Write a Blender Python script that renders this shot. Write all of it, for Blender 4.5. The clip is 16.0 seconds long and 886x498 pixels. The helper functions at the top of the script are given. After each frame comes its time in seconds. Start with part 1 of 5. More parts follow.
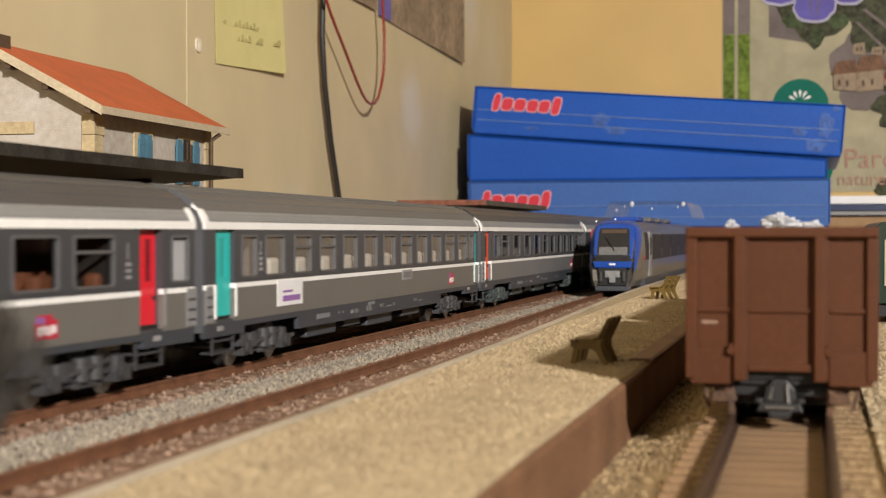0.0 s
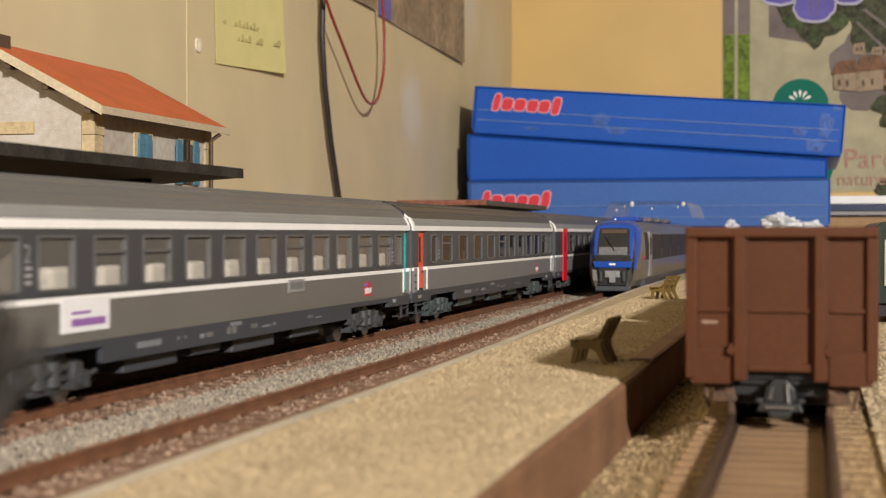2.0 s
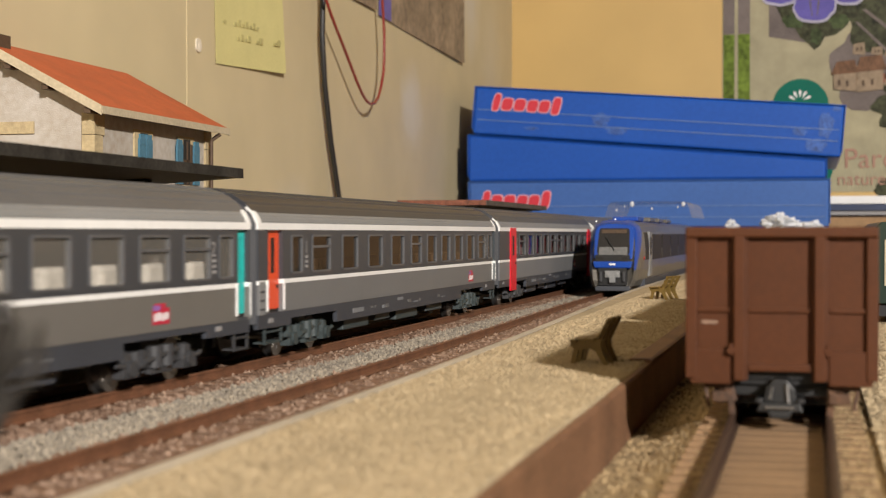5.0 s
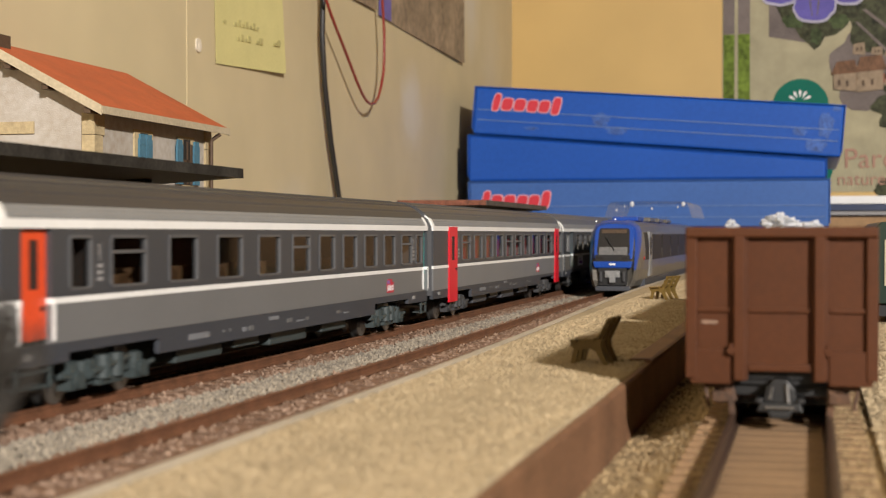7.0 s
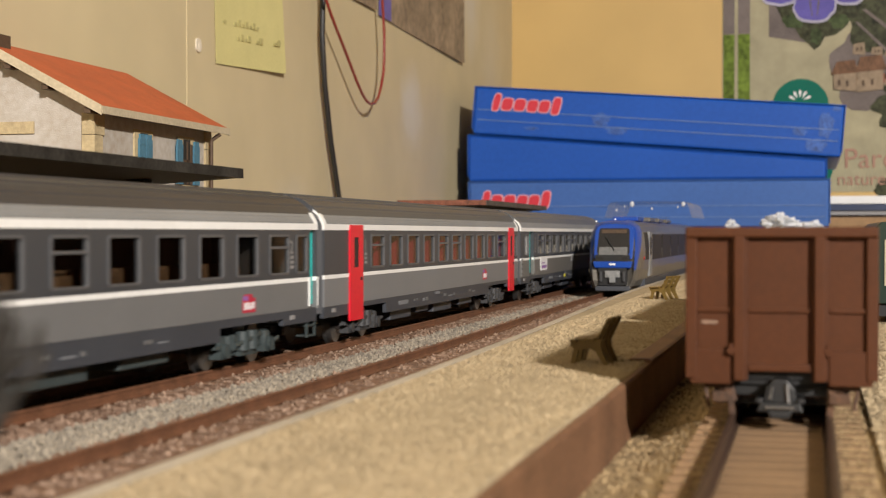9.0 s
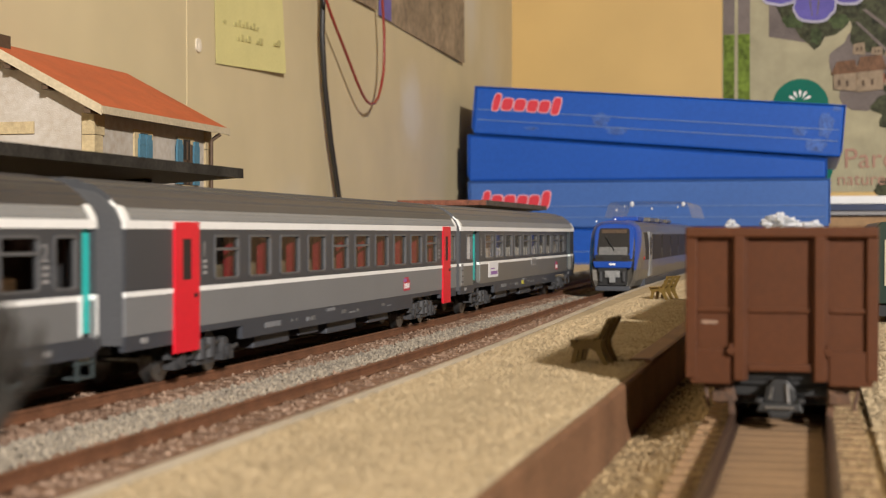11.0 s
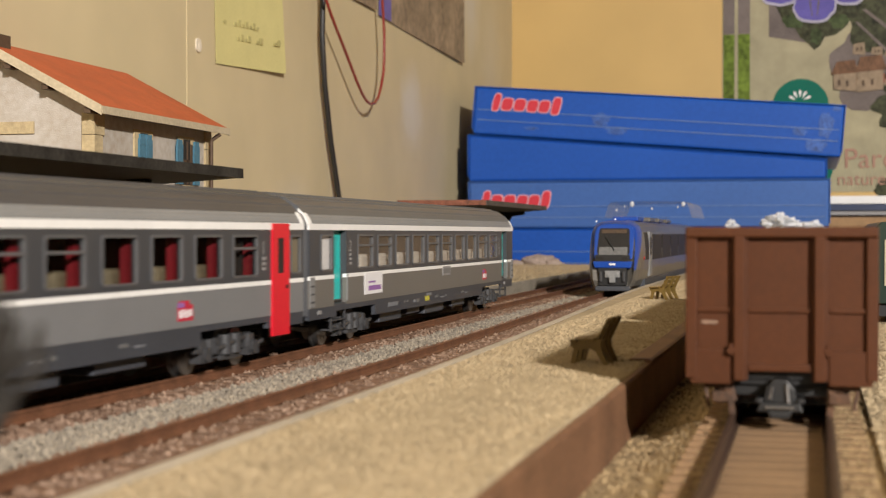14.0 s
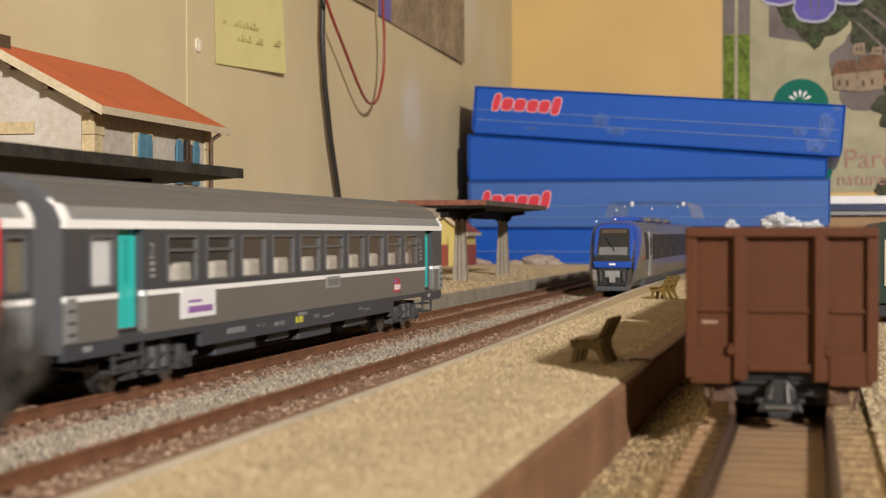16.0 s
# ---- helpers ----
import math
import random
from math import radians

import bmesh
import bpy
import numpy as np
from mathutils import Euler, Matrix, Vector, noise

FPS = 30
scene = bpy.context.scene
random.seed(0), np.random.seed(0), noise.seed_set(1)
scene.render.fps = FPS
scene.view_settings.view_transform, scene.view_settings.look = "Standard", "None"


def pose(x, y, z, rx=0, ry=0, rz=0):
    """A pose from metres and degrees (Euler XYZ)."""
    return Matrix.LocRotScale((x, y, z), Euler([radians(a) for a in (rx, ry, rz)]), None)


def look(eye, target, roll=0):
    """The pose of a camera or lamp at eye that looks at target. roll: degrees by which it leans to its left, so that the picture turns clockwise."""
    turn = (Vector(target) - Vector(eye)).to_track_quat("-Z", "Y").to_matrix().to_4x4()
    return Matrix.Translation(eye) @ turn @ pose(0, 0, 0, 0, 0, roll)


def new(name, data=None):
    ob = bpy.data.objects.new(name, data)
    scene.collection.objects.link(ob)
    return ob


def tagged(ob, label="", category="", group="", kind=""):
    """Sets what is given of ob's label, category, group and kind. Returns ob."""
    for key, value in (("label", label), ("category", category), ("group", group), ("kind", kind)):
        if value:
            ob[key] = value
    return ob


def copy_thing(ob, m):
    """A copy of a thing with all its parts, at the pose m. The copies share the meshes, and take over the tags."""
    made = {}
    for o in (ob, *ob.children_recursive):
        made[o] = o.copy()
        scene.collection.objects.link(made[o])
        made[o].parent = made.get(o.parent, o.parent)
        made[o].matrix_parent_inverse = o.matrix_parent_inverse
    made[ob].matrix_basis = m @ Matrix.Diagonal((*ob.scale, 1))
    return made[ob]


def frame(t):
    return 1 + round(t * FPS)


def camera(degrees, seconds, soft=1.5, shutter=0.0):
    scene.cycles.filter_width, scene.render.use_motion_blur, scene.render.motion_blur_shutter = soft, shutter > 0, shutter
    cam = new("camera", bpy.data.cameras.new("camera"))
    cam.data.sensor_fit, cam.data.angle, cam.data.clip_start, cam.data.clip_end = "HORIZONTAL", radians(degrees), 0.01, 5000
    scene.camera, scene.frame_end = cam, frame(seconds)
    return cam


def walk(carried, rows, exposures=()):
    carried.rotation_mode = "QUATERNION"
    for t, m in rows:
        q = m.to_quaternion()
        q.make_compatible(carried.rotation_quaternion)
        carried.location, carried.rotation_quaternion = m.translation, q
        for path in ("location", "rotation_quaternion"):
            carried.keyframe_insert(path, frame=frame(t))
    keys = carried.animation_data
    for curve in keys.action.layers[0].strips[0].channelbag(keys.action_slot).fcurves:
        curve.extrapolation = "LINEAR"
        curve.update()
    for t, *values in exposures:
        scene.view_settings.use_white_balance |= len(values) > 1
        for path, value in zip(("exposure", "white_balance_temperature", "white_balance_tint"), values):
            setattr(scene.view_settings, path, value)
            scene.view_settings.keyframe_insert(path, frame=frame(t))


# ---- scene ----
# A model railway at a scale of 1:87. x: across the tracks, y: along them, z = 0 at the rail heads.
MM = 0.001
CAM_H = 0.0355
cam = camera(33.45, 16.0, soft=1.15, shutter=0.9)
cam.data.dof.use_dof = True
cam.data.dof.focus_distance = 0.57
cam.data.dof.aperture_fstop = 38.0
EYE = pose(0, 0, CAM_H, 89.39, 0, 14.05)
walk(cam, [(0.0, EYE), (16.0, EYE)])

# ---- light: the ceiling lamp of the room, behind the viewer ----
scene.view_settings.exposure = 0.0
world = bpy.data.worlds.new("world")
world.use_nodes = True
world.node_tree.nodes["Background"].inputs[0].default_value = (1.0, 0.97, 0.95, 1)
world.node_tree.nodes["Background"].inputs[1].default_value = 0.001
scene.world = world


def bulb(name, place, watts, size, aim):
    lamp = bpy.data.lights.new(name, "AREA")
    lamp.shape, lamp.size, lamp.energy, lamp.color = "DISK", size, watts, (1.0, 0.935, 0.862)
    ob = new(name, lamp)
    ob.matrix_world = look(place, aim)
    return ob


bulb("ceiling_light", (1.45, -1.95, 1.15), 156.0, 0.13, (-0.05, 0.4, 0))

# ---- materials ----


def mat(name, col, rough=0.6, metal=0.0, var=0.14, big=40.0, fine=700.0, bump=0.0, bscale=1500.0, spec=0.5, dark=None, island=0.0, obj=0.0, emit=0.0):
    """A painted or natural surface: two scales of tone, fine relief. Scales are per metre."""
    m = bpy.data.materials.new(name)
    m.use_nodes = True
    t = m.node_tree
    n, l = t.nodes, t.links
    p = n["Principled BSDF"]
    p.inputs["Roughness"].default_value = rough
    p.inputs["Metallic"].default_value = metal
    p.inputs["Specular IOR Level"].default_value = spec
    co = n.new("ShaderNodeTexCoord")
    a = n.new("ShaderNodeTexNoise")
    a.inputs["Scale"].default_value, a.inputs["Detail"].default_value = big, 6
    b = n.new("ShaderNodeTexNoise")
    b.inputs["Scale"].default_value, b.inputs["Detail"].default_value = fine, 3
    l.new(co.outputs["Object"], a.inputs["Vector"])
    l.new(co.outputs["Object"], b.inputs["Vector"])
    add = n.new("ShaderNodeMath")
    add.operation = "ADD"
    l.new(a.outputs["Fac"], add.inputs[0])
    l.new(b.outputs["Fac"], add.inputs[1])
    last = add
    if island or obj:
        src = n.new("ShaderNodeNewGeometry" if island else "ShaderNodeObjectInfo")
        out = "Random Per Island" if island else "Random"
        mul = n.new("ShaderNodeMath")
        mul.operation = "MULTIPLY_ADD"
        mul.inputs[1].default_value = (island or obj)
        l.new(src.outputs[out], mul.inputs[0])
        l.new(add.outputs[0], mul.inputs[2])
        last = mul
    ramp = n.new("ShaderNodeValToRGB")
    lo = dark or tuple(c * (1 - 2.2 * var) for c in col)
    hi = tuple(min(1, c * (1 + 1.2 * var)) for c in col)
    top = 1.35 + (island or obj)
    div = n.new("ShaderNodeMath")
    div.operation = "DIVIDE"
    div.inputs[1].default_value = top
    l.new(last.outputs[0], div.inputs[0])
    ramp.color_ramp.elements[0].position, ramp.color_ramp.elements[0].color = 0.42, (*lo, 1)
    ramp.color_ramp.elements[1].position, ramp.color_ramp.elements[1].color = 0.95, (*hi, 1)
    l.new(div.outputs[0], ramp.inputs[0])
    l.new(ramp.outputs[0], p.inputs["Base Color"])
    if bump:
        c = n.new("ShaderNodeTexNoise")
        c.inputs["Scale"].default_value, c.inputs["Detail"].default_value = bscale, 4
        l.new(co.outputs["Object"], c.inputs["Vector"])
        bp = n.new("ShaderNodeBump")
        bp.inputs["Strength"].default_value, bp.inputs["Distance"].default_value = 0.8, bump
        l.new(c.outputs["Fac"], bp.inputs["Height"])
        l.new(bp.outputs[0], p.inputs["Normal"])
    if emit:
        p.inputs["Emission Color"].default_value = (*col, 1)
        p.inputs["Emission Strength"].default_value = emit
    return m


def glass(name, tint=0.8, gloss=0.06, ior=1.5, haze=0.0, milk=(0.52, 0.48, 0.42)):
    m = bpy.data.materials.new(name)
    m.use_nodes = True
    t = m.node_tree
    n, l = t.nodes, t.links
    n.remove(n["Principled BSDF"])
    tr, gl, mx, fr = n.new("ShaderNodeBsdfTransparent"), n.new("ShaderNodeBsdfGlossy"), n.new("ShaderNodeMixShader"), n.new("ShaderNodeFresnel")
    tr.inputs[0].default_value = (tint, tint, tint * 0.98, 1)
    gl.inputs["Roughness"].default_value = gloss
    fr.inputs[0].default_value = ior
    if ior > 1.2:
        l.new(fr.outputs[0], mx.inputs[0])
    else:
        mx.inputs[0].default_value = 0.13
    l.new(tr.outputs[0], mx.inputs[1])
    l.new(gl.outputs[0], mx.inputs[2])
    last = mx
    if haze:
        # pale diffuse veil, painting hazy reflections into the clear plastic
        df, m2 = n.new("ShaderNodeBsdfDiffuse"), n.new("ShaderNodeMixShader")
        df.inputs[0].default_value = (*milk, 1)
        m2.inputs[0].default_value = haze
        l.new(mx.outputs[0], m2.inputs[1])
        l.new(df.outputs[0], m2.inputs[2])
        last = m2
    l.new(last.outputs[0], n["Material Output"].inputs[0])
    return m


WALL = mat("beige_wall_paint", (0.5791, 0.4832, 0.2991), 0.55, var=0.06, big=4, fine=14, bump=0.0005, bscale=7)


def filler(m, patches, col):
    """Soft-edged smears of white filler on a painted wall: (y, z, half width, half height, strength)."""
    n, l = m.node_tree.nodes, m.node_tree.links
    p = n["Principled BSDF"]
    last = p.inputs["Base Color"].links[0].from_socket
    co = n.new("ShaderNodeTexCoord")
    ns = n.new("ShaderNodeTexNoise")
    ns.inputs["Scale"].default_value, ns.inputs["Detail"].default_value = 26, 5
    l.new(co.outputs["Object"], ns.inputs["Vector"])
    for y, z, a, b, k in patches:
        mp = n.new("ShaderNodeMapping")
        mp.vector_type = "TEXTURE"
        mp.inputs["Location"].default_value = (-0.36, y, z)
        mp.inputs["Scale"].default_value = (1, a, b)
        ln = n.new("ShaderNodeVectorMath")
        ln.operation = "LENGTH"
        ad = n.new("ShaderNodeMath")
        ad.operation = "ADD"
        mr = n.new("ShaderNodeMapRange")
        mr.inputs["From Min"].default_value, mr.inputs["From Max"].default_value = 1.5, 0.75
        mr.inputs["To Min"].default_value, mr.inputs["To Max"].default_value = 0.0, k
        mx = n.new("ShaderNodeMix")
        mx.data_type = "RGBA"
        mx.inputs[7].default_value = (*col, 1)
        l.new(co.outputs["Object"], mp.inputs["Vector"])
        l.new(mp.outputs[0], ln.inputs[0])
        l.new(ln.outputs["Value"], ad.inputs[0])
        l.new(ns.outputs["Fac"], ad.inputs[1])
        l.new(ad.outputs[0], mr.inputs["Value"])
        l.new(mr.outputs[0], mx.inputs[0])
        l.new(last, mx.inputs[6])
        last = mx.outputs[2]
    l.new(last, p.inputs["Base Color"])


filler(WALL, ((1.318, 0.160, 0.042, 0.040, 0.75), (1.322, 0.135, 0.055, 0.03, 0.35), (1.56, 0.28, 0.06, 0.06, 0.6), (0.775, 0.205, 0.05, 0.03, 0.5), (1.67, 0.21, 0.06, 0.12, 0.25), (1.0, 0.06, 0.05, 0.02, 0.2)), (0.63, 0.59, 0.52))
BACKWALL = mat("ochre_wall_board", (0.5522, 0.3643, 0.1266), 0.5, var=0.05, big=3, fine=9, bump=0.0002, bscale=12)
# surfaces out of view, made very dark to hold down bounced light
ROOMWALL = mat("dark_unseen_wall", (0.03835, 0.03835, 0.03835), 0.8, var=0.05)
CEIL = mat("dark_unseen_ceiling", (0.03835, 0.03835, 0.03835), 0.8, var=0.05)
FLOORM = mat("dark_unseen_floor", (0.04602, 0.03682, 0.02761), 0.6)
SAND = mat("sand_platform", (0.4295, 0.3375, 0.2109), 0.85, var=0.13, big=70, fine=1700, bump=0.0006, bscale=1500)
SIDING = mat("dark_siding_sand", (0.40, 0.285, 0.145), 0.9, var=0.3, big=60, fine=1500, bump=0.0006, bscale=1400)
DARKGRAIN = mat("dark_sand_grains", (0.46, 0.335, 0.18), 0.7, var=0.2, island=1.0, dark=(0.09204, 0.05752, 0.02685))
SANDGRAIN = mat("sand_grains", (0.4755, 0.3758, 0.2378), 0.75, var=0.12, island=1.0, dark=(0.2915, 0.2186, 0.1266))
EDGE = mat("brown_platform_edge", (0.1918, 0.09588, 0.04986), 0.6, var=0.25, big=60, fine=900, bump=0.0004, bscale=600)
KERB = mat("pale_edge_strip", (0.4755, 0.4142, 0.3298), 0.7, var=0.15, fine=900)
GREYEDGE = mat("grey_platform_wall", (0.2531, 0.2224, 0.1764), 0.8, var=0.2, fine=500, bump=0.0003)
GROUND = mat("track_bed", (0.1841, 0.1304, 0.08437), 0.9, var=0.25, big=60, fine=1200, bump=0.0006, bscale=900)
STONE = mat("grey_ballast", (0.2991, 0.2531, 0.1918), 0.85, var=0.2, island=1.2, dark=(0.1611, 0.1381, 0.1112))
RUSTSTONE = mat("rusty_ballast", (0.2761, 0.1879, 0.1342), 0.85, var=0.2, island=1.2, dark=(0.1074, 0.05752, 0.03451))
RAIL = mat("rusty_rail", (0.1496, 0.06443, 0.03298), 0.6, 0.1, var=0.25, big=150, fine=1500, bump=0.0001)
RAILDARK = mat("dark_rail", (0.05752, 0.03221, 0.02148), 0.5, 0.2, var=0.25, big=150, fine=1500)
SLEEPER = mat("brown_sleeper", (0.1687, 0.09204, 0.05369), 0.8, var=0.2, obj=0.5, bump=0.0002)
BAND = mat("slate_grey_paint", (0.050, 0.053, 0.061), 0.42, var=0.05, fine=2500)
LOWER = mat("grey_side_paint", (0.1557, 0.1557, 0.1572), 0.42, var=0.05, fine=2500)
LOWERWARM = mat("olive_grey_side_paint", (0.1442, 0.135, 0.1227), 0.42, var=0.05, fine=2500)
LOWERCOOL = mat("pale_grey_side_paint", (0.1802, 0.1825, 0.1879), 0.42, var=0.05, fine=2500)
SKIRT = mat("dark_grey_skirt", (0.046, 0.050, 0.061), 0.5, var=0.12, fine=1500)
ROOF = mat("grey_roof_paint", (0.05829, 0.06136, 0.0698), 0.42, var=0.08, big=30)
ROOFDARK = mat("dark_slate_roof_paint", (0.036, 0.038, 0.045), 0.42, var=0.08, big=30)
ROOF2 = mat("pale_grey_roof_paint", (0.09511, 0.09894, 0.1074), 0.42, var=0.08, big=30)
COVE = mat("pale_grey_roof_edge", (0.2186, 0.2209, 0.2209), 0.42, var=0.06)
WHITE = mat("white_stripe_paint", (0.84, 0.83, 0.81), 0.4, var=0.04)
TURQDARK = mat("deep_turquoise_paint", (0.014, 0.36, 0.335), 0.3, var=0.05)
REDDARK = mat("dark_red_glazing", (0.16, 0.008, 0.014), 0.25, var=0.05)
TURQ = mat("turquoise_door_paint", (0.02, 0.46, 0.43), 0.4, var=0.05)
ORANGE = mat("orange_door_paint", (0.72, 0.075, 0.02), 0.4, var=0.05)
RED = mat("red_door_paint", (0.66, 0.012, 0.028), 0.4, var=0.05)
BLACK = mat("black_plastic", (0.009204, 0.009204, 0.009971), 0.5, var=0.1)
ENDGREY = mat("mid_grey_end_paint", (0.085, 0.086, 0.092), 0.45, var=0.1, fine=1500)
BOGIE = mat("grey_bogie_plastic", (0.03988, 0.03988, 0.04295), 0.55, var=0.18, fine=1200)
BOGIE2 = mat("blue_grey_bogie_plastic", (0.03835, 0.05062, 0.05216), 0.55, var=0.18, fine=1200)
STEEL = mat("steel", (0.2684, 0.2608, 0.2531), 0.3, 0.9, var=0.1)
WFRAME = mat("grey_window_frame", (0.09971, 0.09971, 0.1035), 0.4, 0.0, var=0.06)
GLASS = glass("window_glass", 0.72, haze=0.09)
DARKGLASS = glass("tinted_window_glass", 0.46)
DEEPGLASS = glass("dark_window_glass", 0.36)
HAZEGLASS = glass("hazy_window_plastic", 0.8, haze=0.2)
CLEAR = glass("clear_plastic", 0.97, 0.22, 1.12, haze=0.24)
SEATBEIGE = mat("beige_seats", (0.58, 0.53, 0.46), 0.7)
SEATBROWN = mat("brown_seats", (0.1227, 0.0652, 0.02685), 0.7)
SEATRUST = mat("rust_brown_seats", (0.2301, 0.08053, 0.03835), 0.7)
SEATTAN = mat("tan_seats", (0.2301, 0.1879, 0.115), 0.7)
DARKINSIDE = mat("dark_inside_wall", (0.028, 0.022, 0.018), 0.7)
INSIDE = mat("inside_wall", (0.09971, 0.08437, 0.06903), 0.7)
STENCIL = mat("worn_white_print", (0.1841, 0.1918, 0.2071), 0.5, var=0.2)
FAINT = mat("faint_grey_print_reflection", (0.1304, 0.1304, 0.1304), 0.5, var=0.2)
CURTAIN = mat("red_curtain", (0.2531, 0.009204, 0.01687), 0.7)
YELLOW = mat("yellow_plate", (0.4755, 0.4219, 0.04602), 0.5)
PINK = mat("red_emblem", (0.4755, 0.02301, 0.05369), 0.4, var=0.05)
VIOLET = mat("violet_print", (0.2684, 0.1227, 0.3682), 0.5, var=0.05)
LABELW = mat("white_label", (0.78, 0.77, 0.78), 0.4, var=0.04)
PALEGREY = mat("pale_grey_print", (0.2761, 0.2684, 0.2684), 0.5, var=0.1)
BOXBLUE = mat("blue_card", (0.0095, 0.077, 0.395), 0.36, var=0.07, big=9, fine=220, spec=0.3)
BOXBLUE2 = mat("pale_blue_card", (0.046, 0.118, 0.362), 0.36, var=0.07, big=9, fine=220, spec=0.3)
BOXLINE = mat("pale_blue_line", (0.09971, 0.1764, 0.3988), 0.4, var=0.1)
SCUFF = mat("worn_blue_card", (0.02761, 0.09357, 0.3643), 0.6, var=0.3, big=120, fine=600)
FADED = mat("faded_stencil", (0.2301, 0.1457, 0.09971), 0.6, var=0.3)
BOXRED = mat("red_print", (0.56, 0.028, 0.05), 0.4, var=0.06)
BOXPINK = mat("pink_outline", (0.62, 0.33, 0.40), 0.4, var=0.06)
RUSTDARK = mat("dark_rusty_iron", (0.07286, 0.03221, 0.01381), 0.65, var=0.35, big=90, fine=900, bump=0.0002)
WAGON = mat("red_brown_wagon", (0.066, 0.0198, 0.0054), 0.5, var=0.1, big=60, fine=900, bump=0.0001, bscale=2500, spec=0.25)
NOTE = mat("yellow_paper", (0.6366, 0.5753, 0.2531), 0.8, var=0.04)
INK = mat("grey_pencil", (0.4755, 0.4219, 0.1764), 0.8, var=0.1)
TILE = mat("orange_roof", (0.4602, 0.09588, 0.03068), 0.6, var=0.14, big=70, fine=900, bump=0.0002)
PLASTER = mat("white_plaster", (0.4295, 0.3988, 0.3643), 0.85, var=0.08, big=26, fine=300, bump=0.0002, dark=(0.3298, 0.2761, 0.2148))
STONEC = mat("cream_stone", (0.4449, 0.3528, 0.2071), 0.8, var=0.14, big=90, fine=700, bump=0.0002)
TIMBER = mat("dark_timber", (0.0767, 0.04602, 0.02685), 0.7, var=0.2)
CREAMTRIM = mat("cream_trim", (0.4755, 0.3988, 0.2761), 0.7, var=0.12)
SHUTTER = mat("blue_shutter", (0.06136, 0.1687, 0.2454), 0.6, var=0.12)
CANOPY = mat("dark_canopy", (0.01304, 0.01074, 0.009204), 0.6, var=0.25, big=60, bump=0.0002, spec=0.12)
CANOPYTOP = mat("weathered_canopy_edge", (0.03682, 0.03298, 0.02838), 0.7, var=0.35, big=80, spec=0.12)
CANOPYGREY = mat("grey_brown_canopy_edge", (0.09204, 0.07286, 0.05983), 0.8, var=0.35, big=150, fine=900)
CANOPYRED = mat("rusty_canopy_edge", (0.1841, 0.0652, 0.03835), 0.8, var=0.4, big=200, fine=1200)
CONCRETE = mat("concrete_post", (0.2608, 0.2224, 0.1764), 0.8, var=0.15, fine=700)
BENCH = mat("ochre_bench", (0.1534, 0.09588, 0.02148), 0.55, var=0.15)
XBLUE = mat("blue_railcar_paint", (0.009204, 0.05752, 0.3221), 0.3, var=0.06)
XGREY = mat("silver_railcar_paint", (0.150, 0.138, 0.120), 0.32, 0.25, var=0.12, big=60)
XDARK = mat("dark_glazing", (0.02685, 0.02454, 0.02301), 0.5, var=0.1, spec=0.15)
LAMPW = mat("white_lens", (0.8, 0.8, 0.78), 0.15, var=0.02)
TAILRED = mat("red_lens", (0.4602, 0.02301, 0.01534), 0.2, var=0.02)
REDWIRE = mat("red_wire", (0.2301, 0.02685, 0.01918), 0.4, var=0.05)
BLACKWIRE = mat("black_cable", (0.01687, 0.01534, 0.01534), 0.45, var=0.1)
YELLOWH = mat("yellow_house_wall", (0.5369, 0.4219, 0.1304), 0.7, var=0.08)
REDBRICK = mat("red_house_roof", (0.2608, 0.05752, 0.03451), 0.7, var=0.15)
FOIL = glass("crumpled_film", 0.95, 0.12, haze=0.42, milk=(0.85, 0.87, 0.92))
TWIG = mat("dark_twigs", (0.02608, 0.02224, 0.01841), 0.9, var=0.3)
SLEEPER2 = mat("sandy_sleeper", (0.258, 0.158, 0.083), 0.8, var=0.15, obj=0.12, bump=0.0002)
GREENW = mat("dark_green_paint", (0.0055, 0.021, 0.011), 0.4, var=0.1)
CREAM = mat("cream_paint", (0.3835, 0.3298, 0.2301), 0.5, var=0.1)
POSTER = mat("pale_poster_paper", (0.36, 0.325, 0.215), 0.4, var=0.12, big=9, fine=50, spec=0.12)
MIDLEAF = mat("mid_green_print", (0.055, 0.075, 0.030), 0.4, var=0.4, big=60, fine=200, spec=0.12)
PETALEDGE = mat("pale_lilac_print", (0.42, 0.40, 0.50), 0.4, var=0.1, spec=0.12)
LEAF = mat("green_print", (0.1227, 0.1764, 0.02685), 0.4, var=0.35, big=60, fine=200, spec=0.12)
DARKLEAF = mat("dark_green_print", (0.04219, 0.04449, 0.02301), 0.4, var=0.5, big=50, fine=200, spec=0.12)
EMERALD = mat("emerald_print", (0.004, 0.125, 0.088), 0.4, var=0.05, spec=0.12)
PURPLE = mat("purple_print", (0.1189, 0.09971, 0.3605), 0.4, var=0.15, big=50, spec=0.12)
MAUVE = mat("mauve_print", (0.1534, 0.1266, 0.1189), 0.4, var=0.2, big=40, spec=0.12)
ROOFPRINT = mat("brown_roof_print", (0.1534, 0.08053, 0.04602), 0.4, var=0.3, big=90, spec=0.12)
HOUSEPRINT = mat("buff_house_print", (0.2761, 0.2071, 0.1419), 0.4, var=0.2, big=90, spec=0.12)
TEXTRED = mat("faded_red_print", (0.3375, 0.1726, 0.115), 0.5, var=0.15)
NAVY = mat("navy_edge", (0.01534, 0.03068, 0.08437), 0.4, var=0.1)
OAK = mat("light_wood", (0.3221, 0.1841, 0.0767), 0.6, var=0.2, big=50)
PARCH = mat("brown_parchment_print", (0.2608, 0.1918, 0.1304), 0.5, var=0.35, big=25, fine=120)
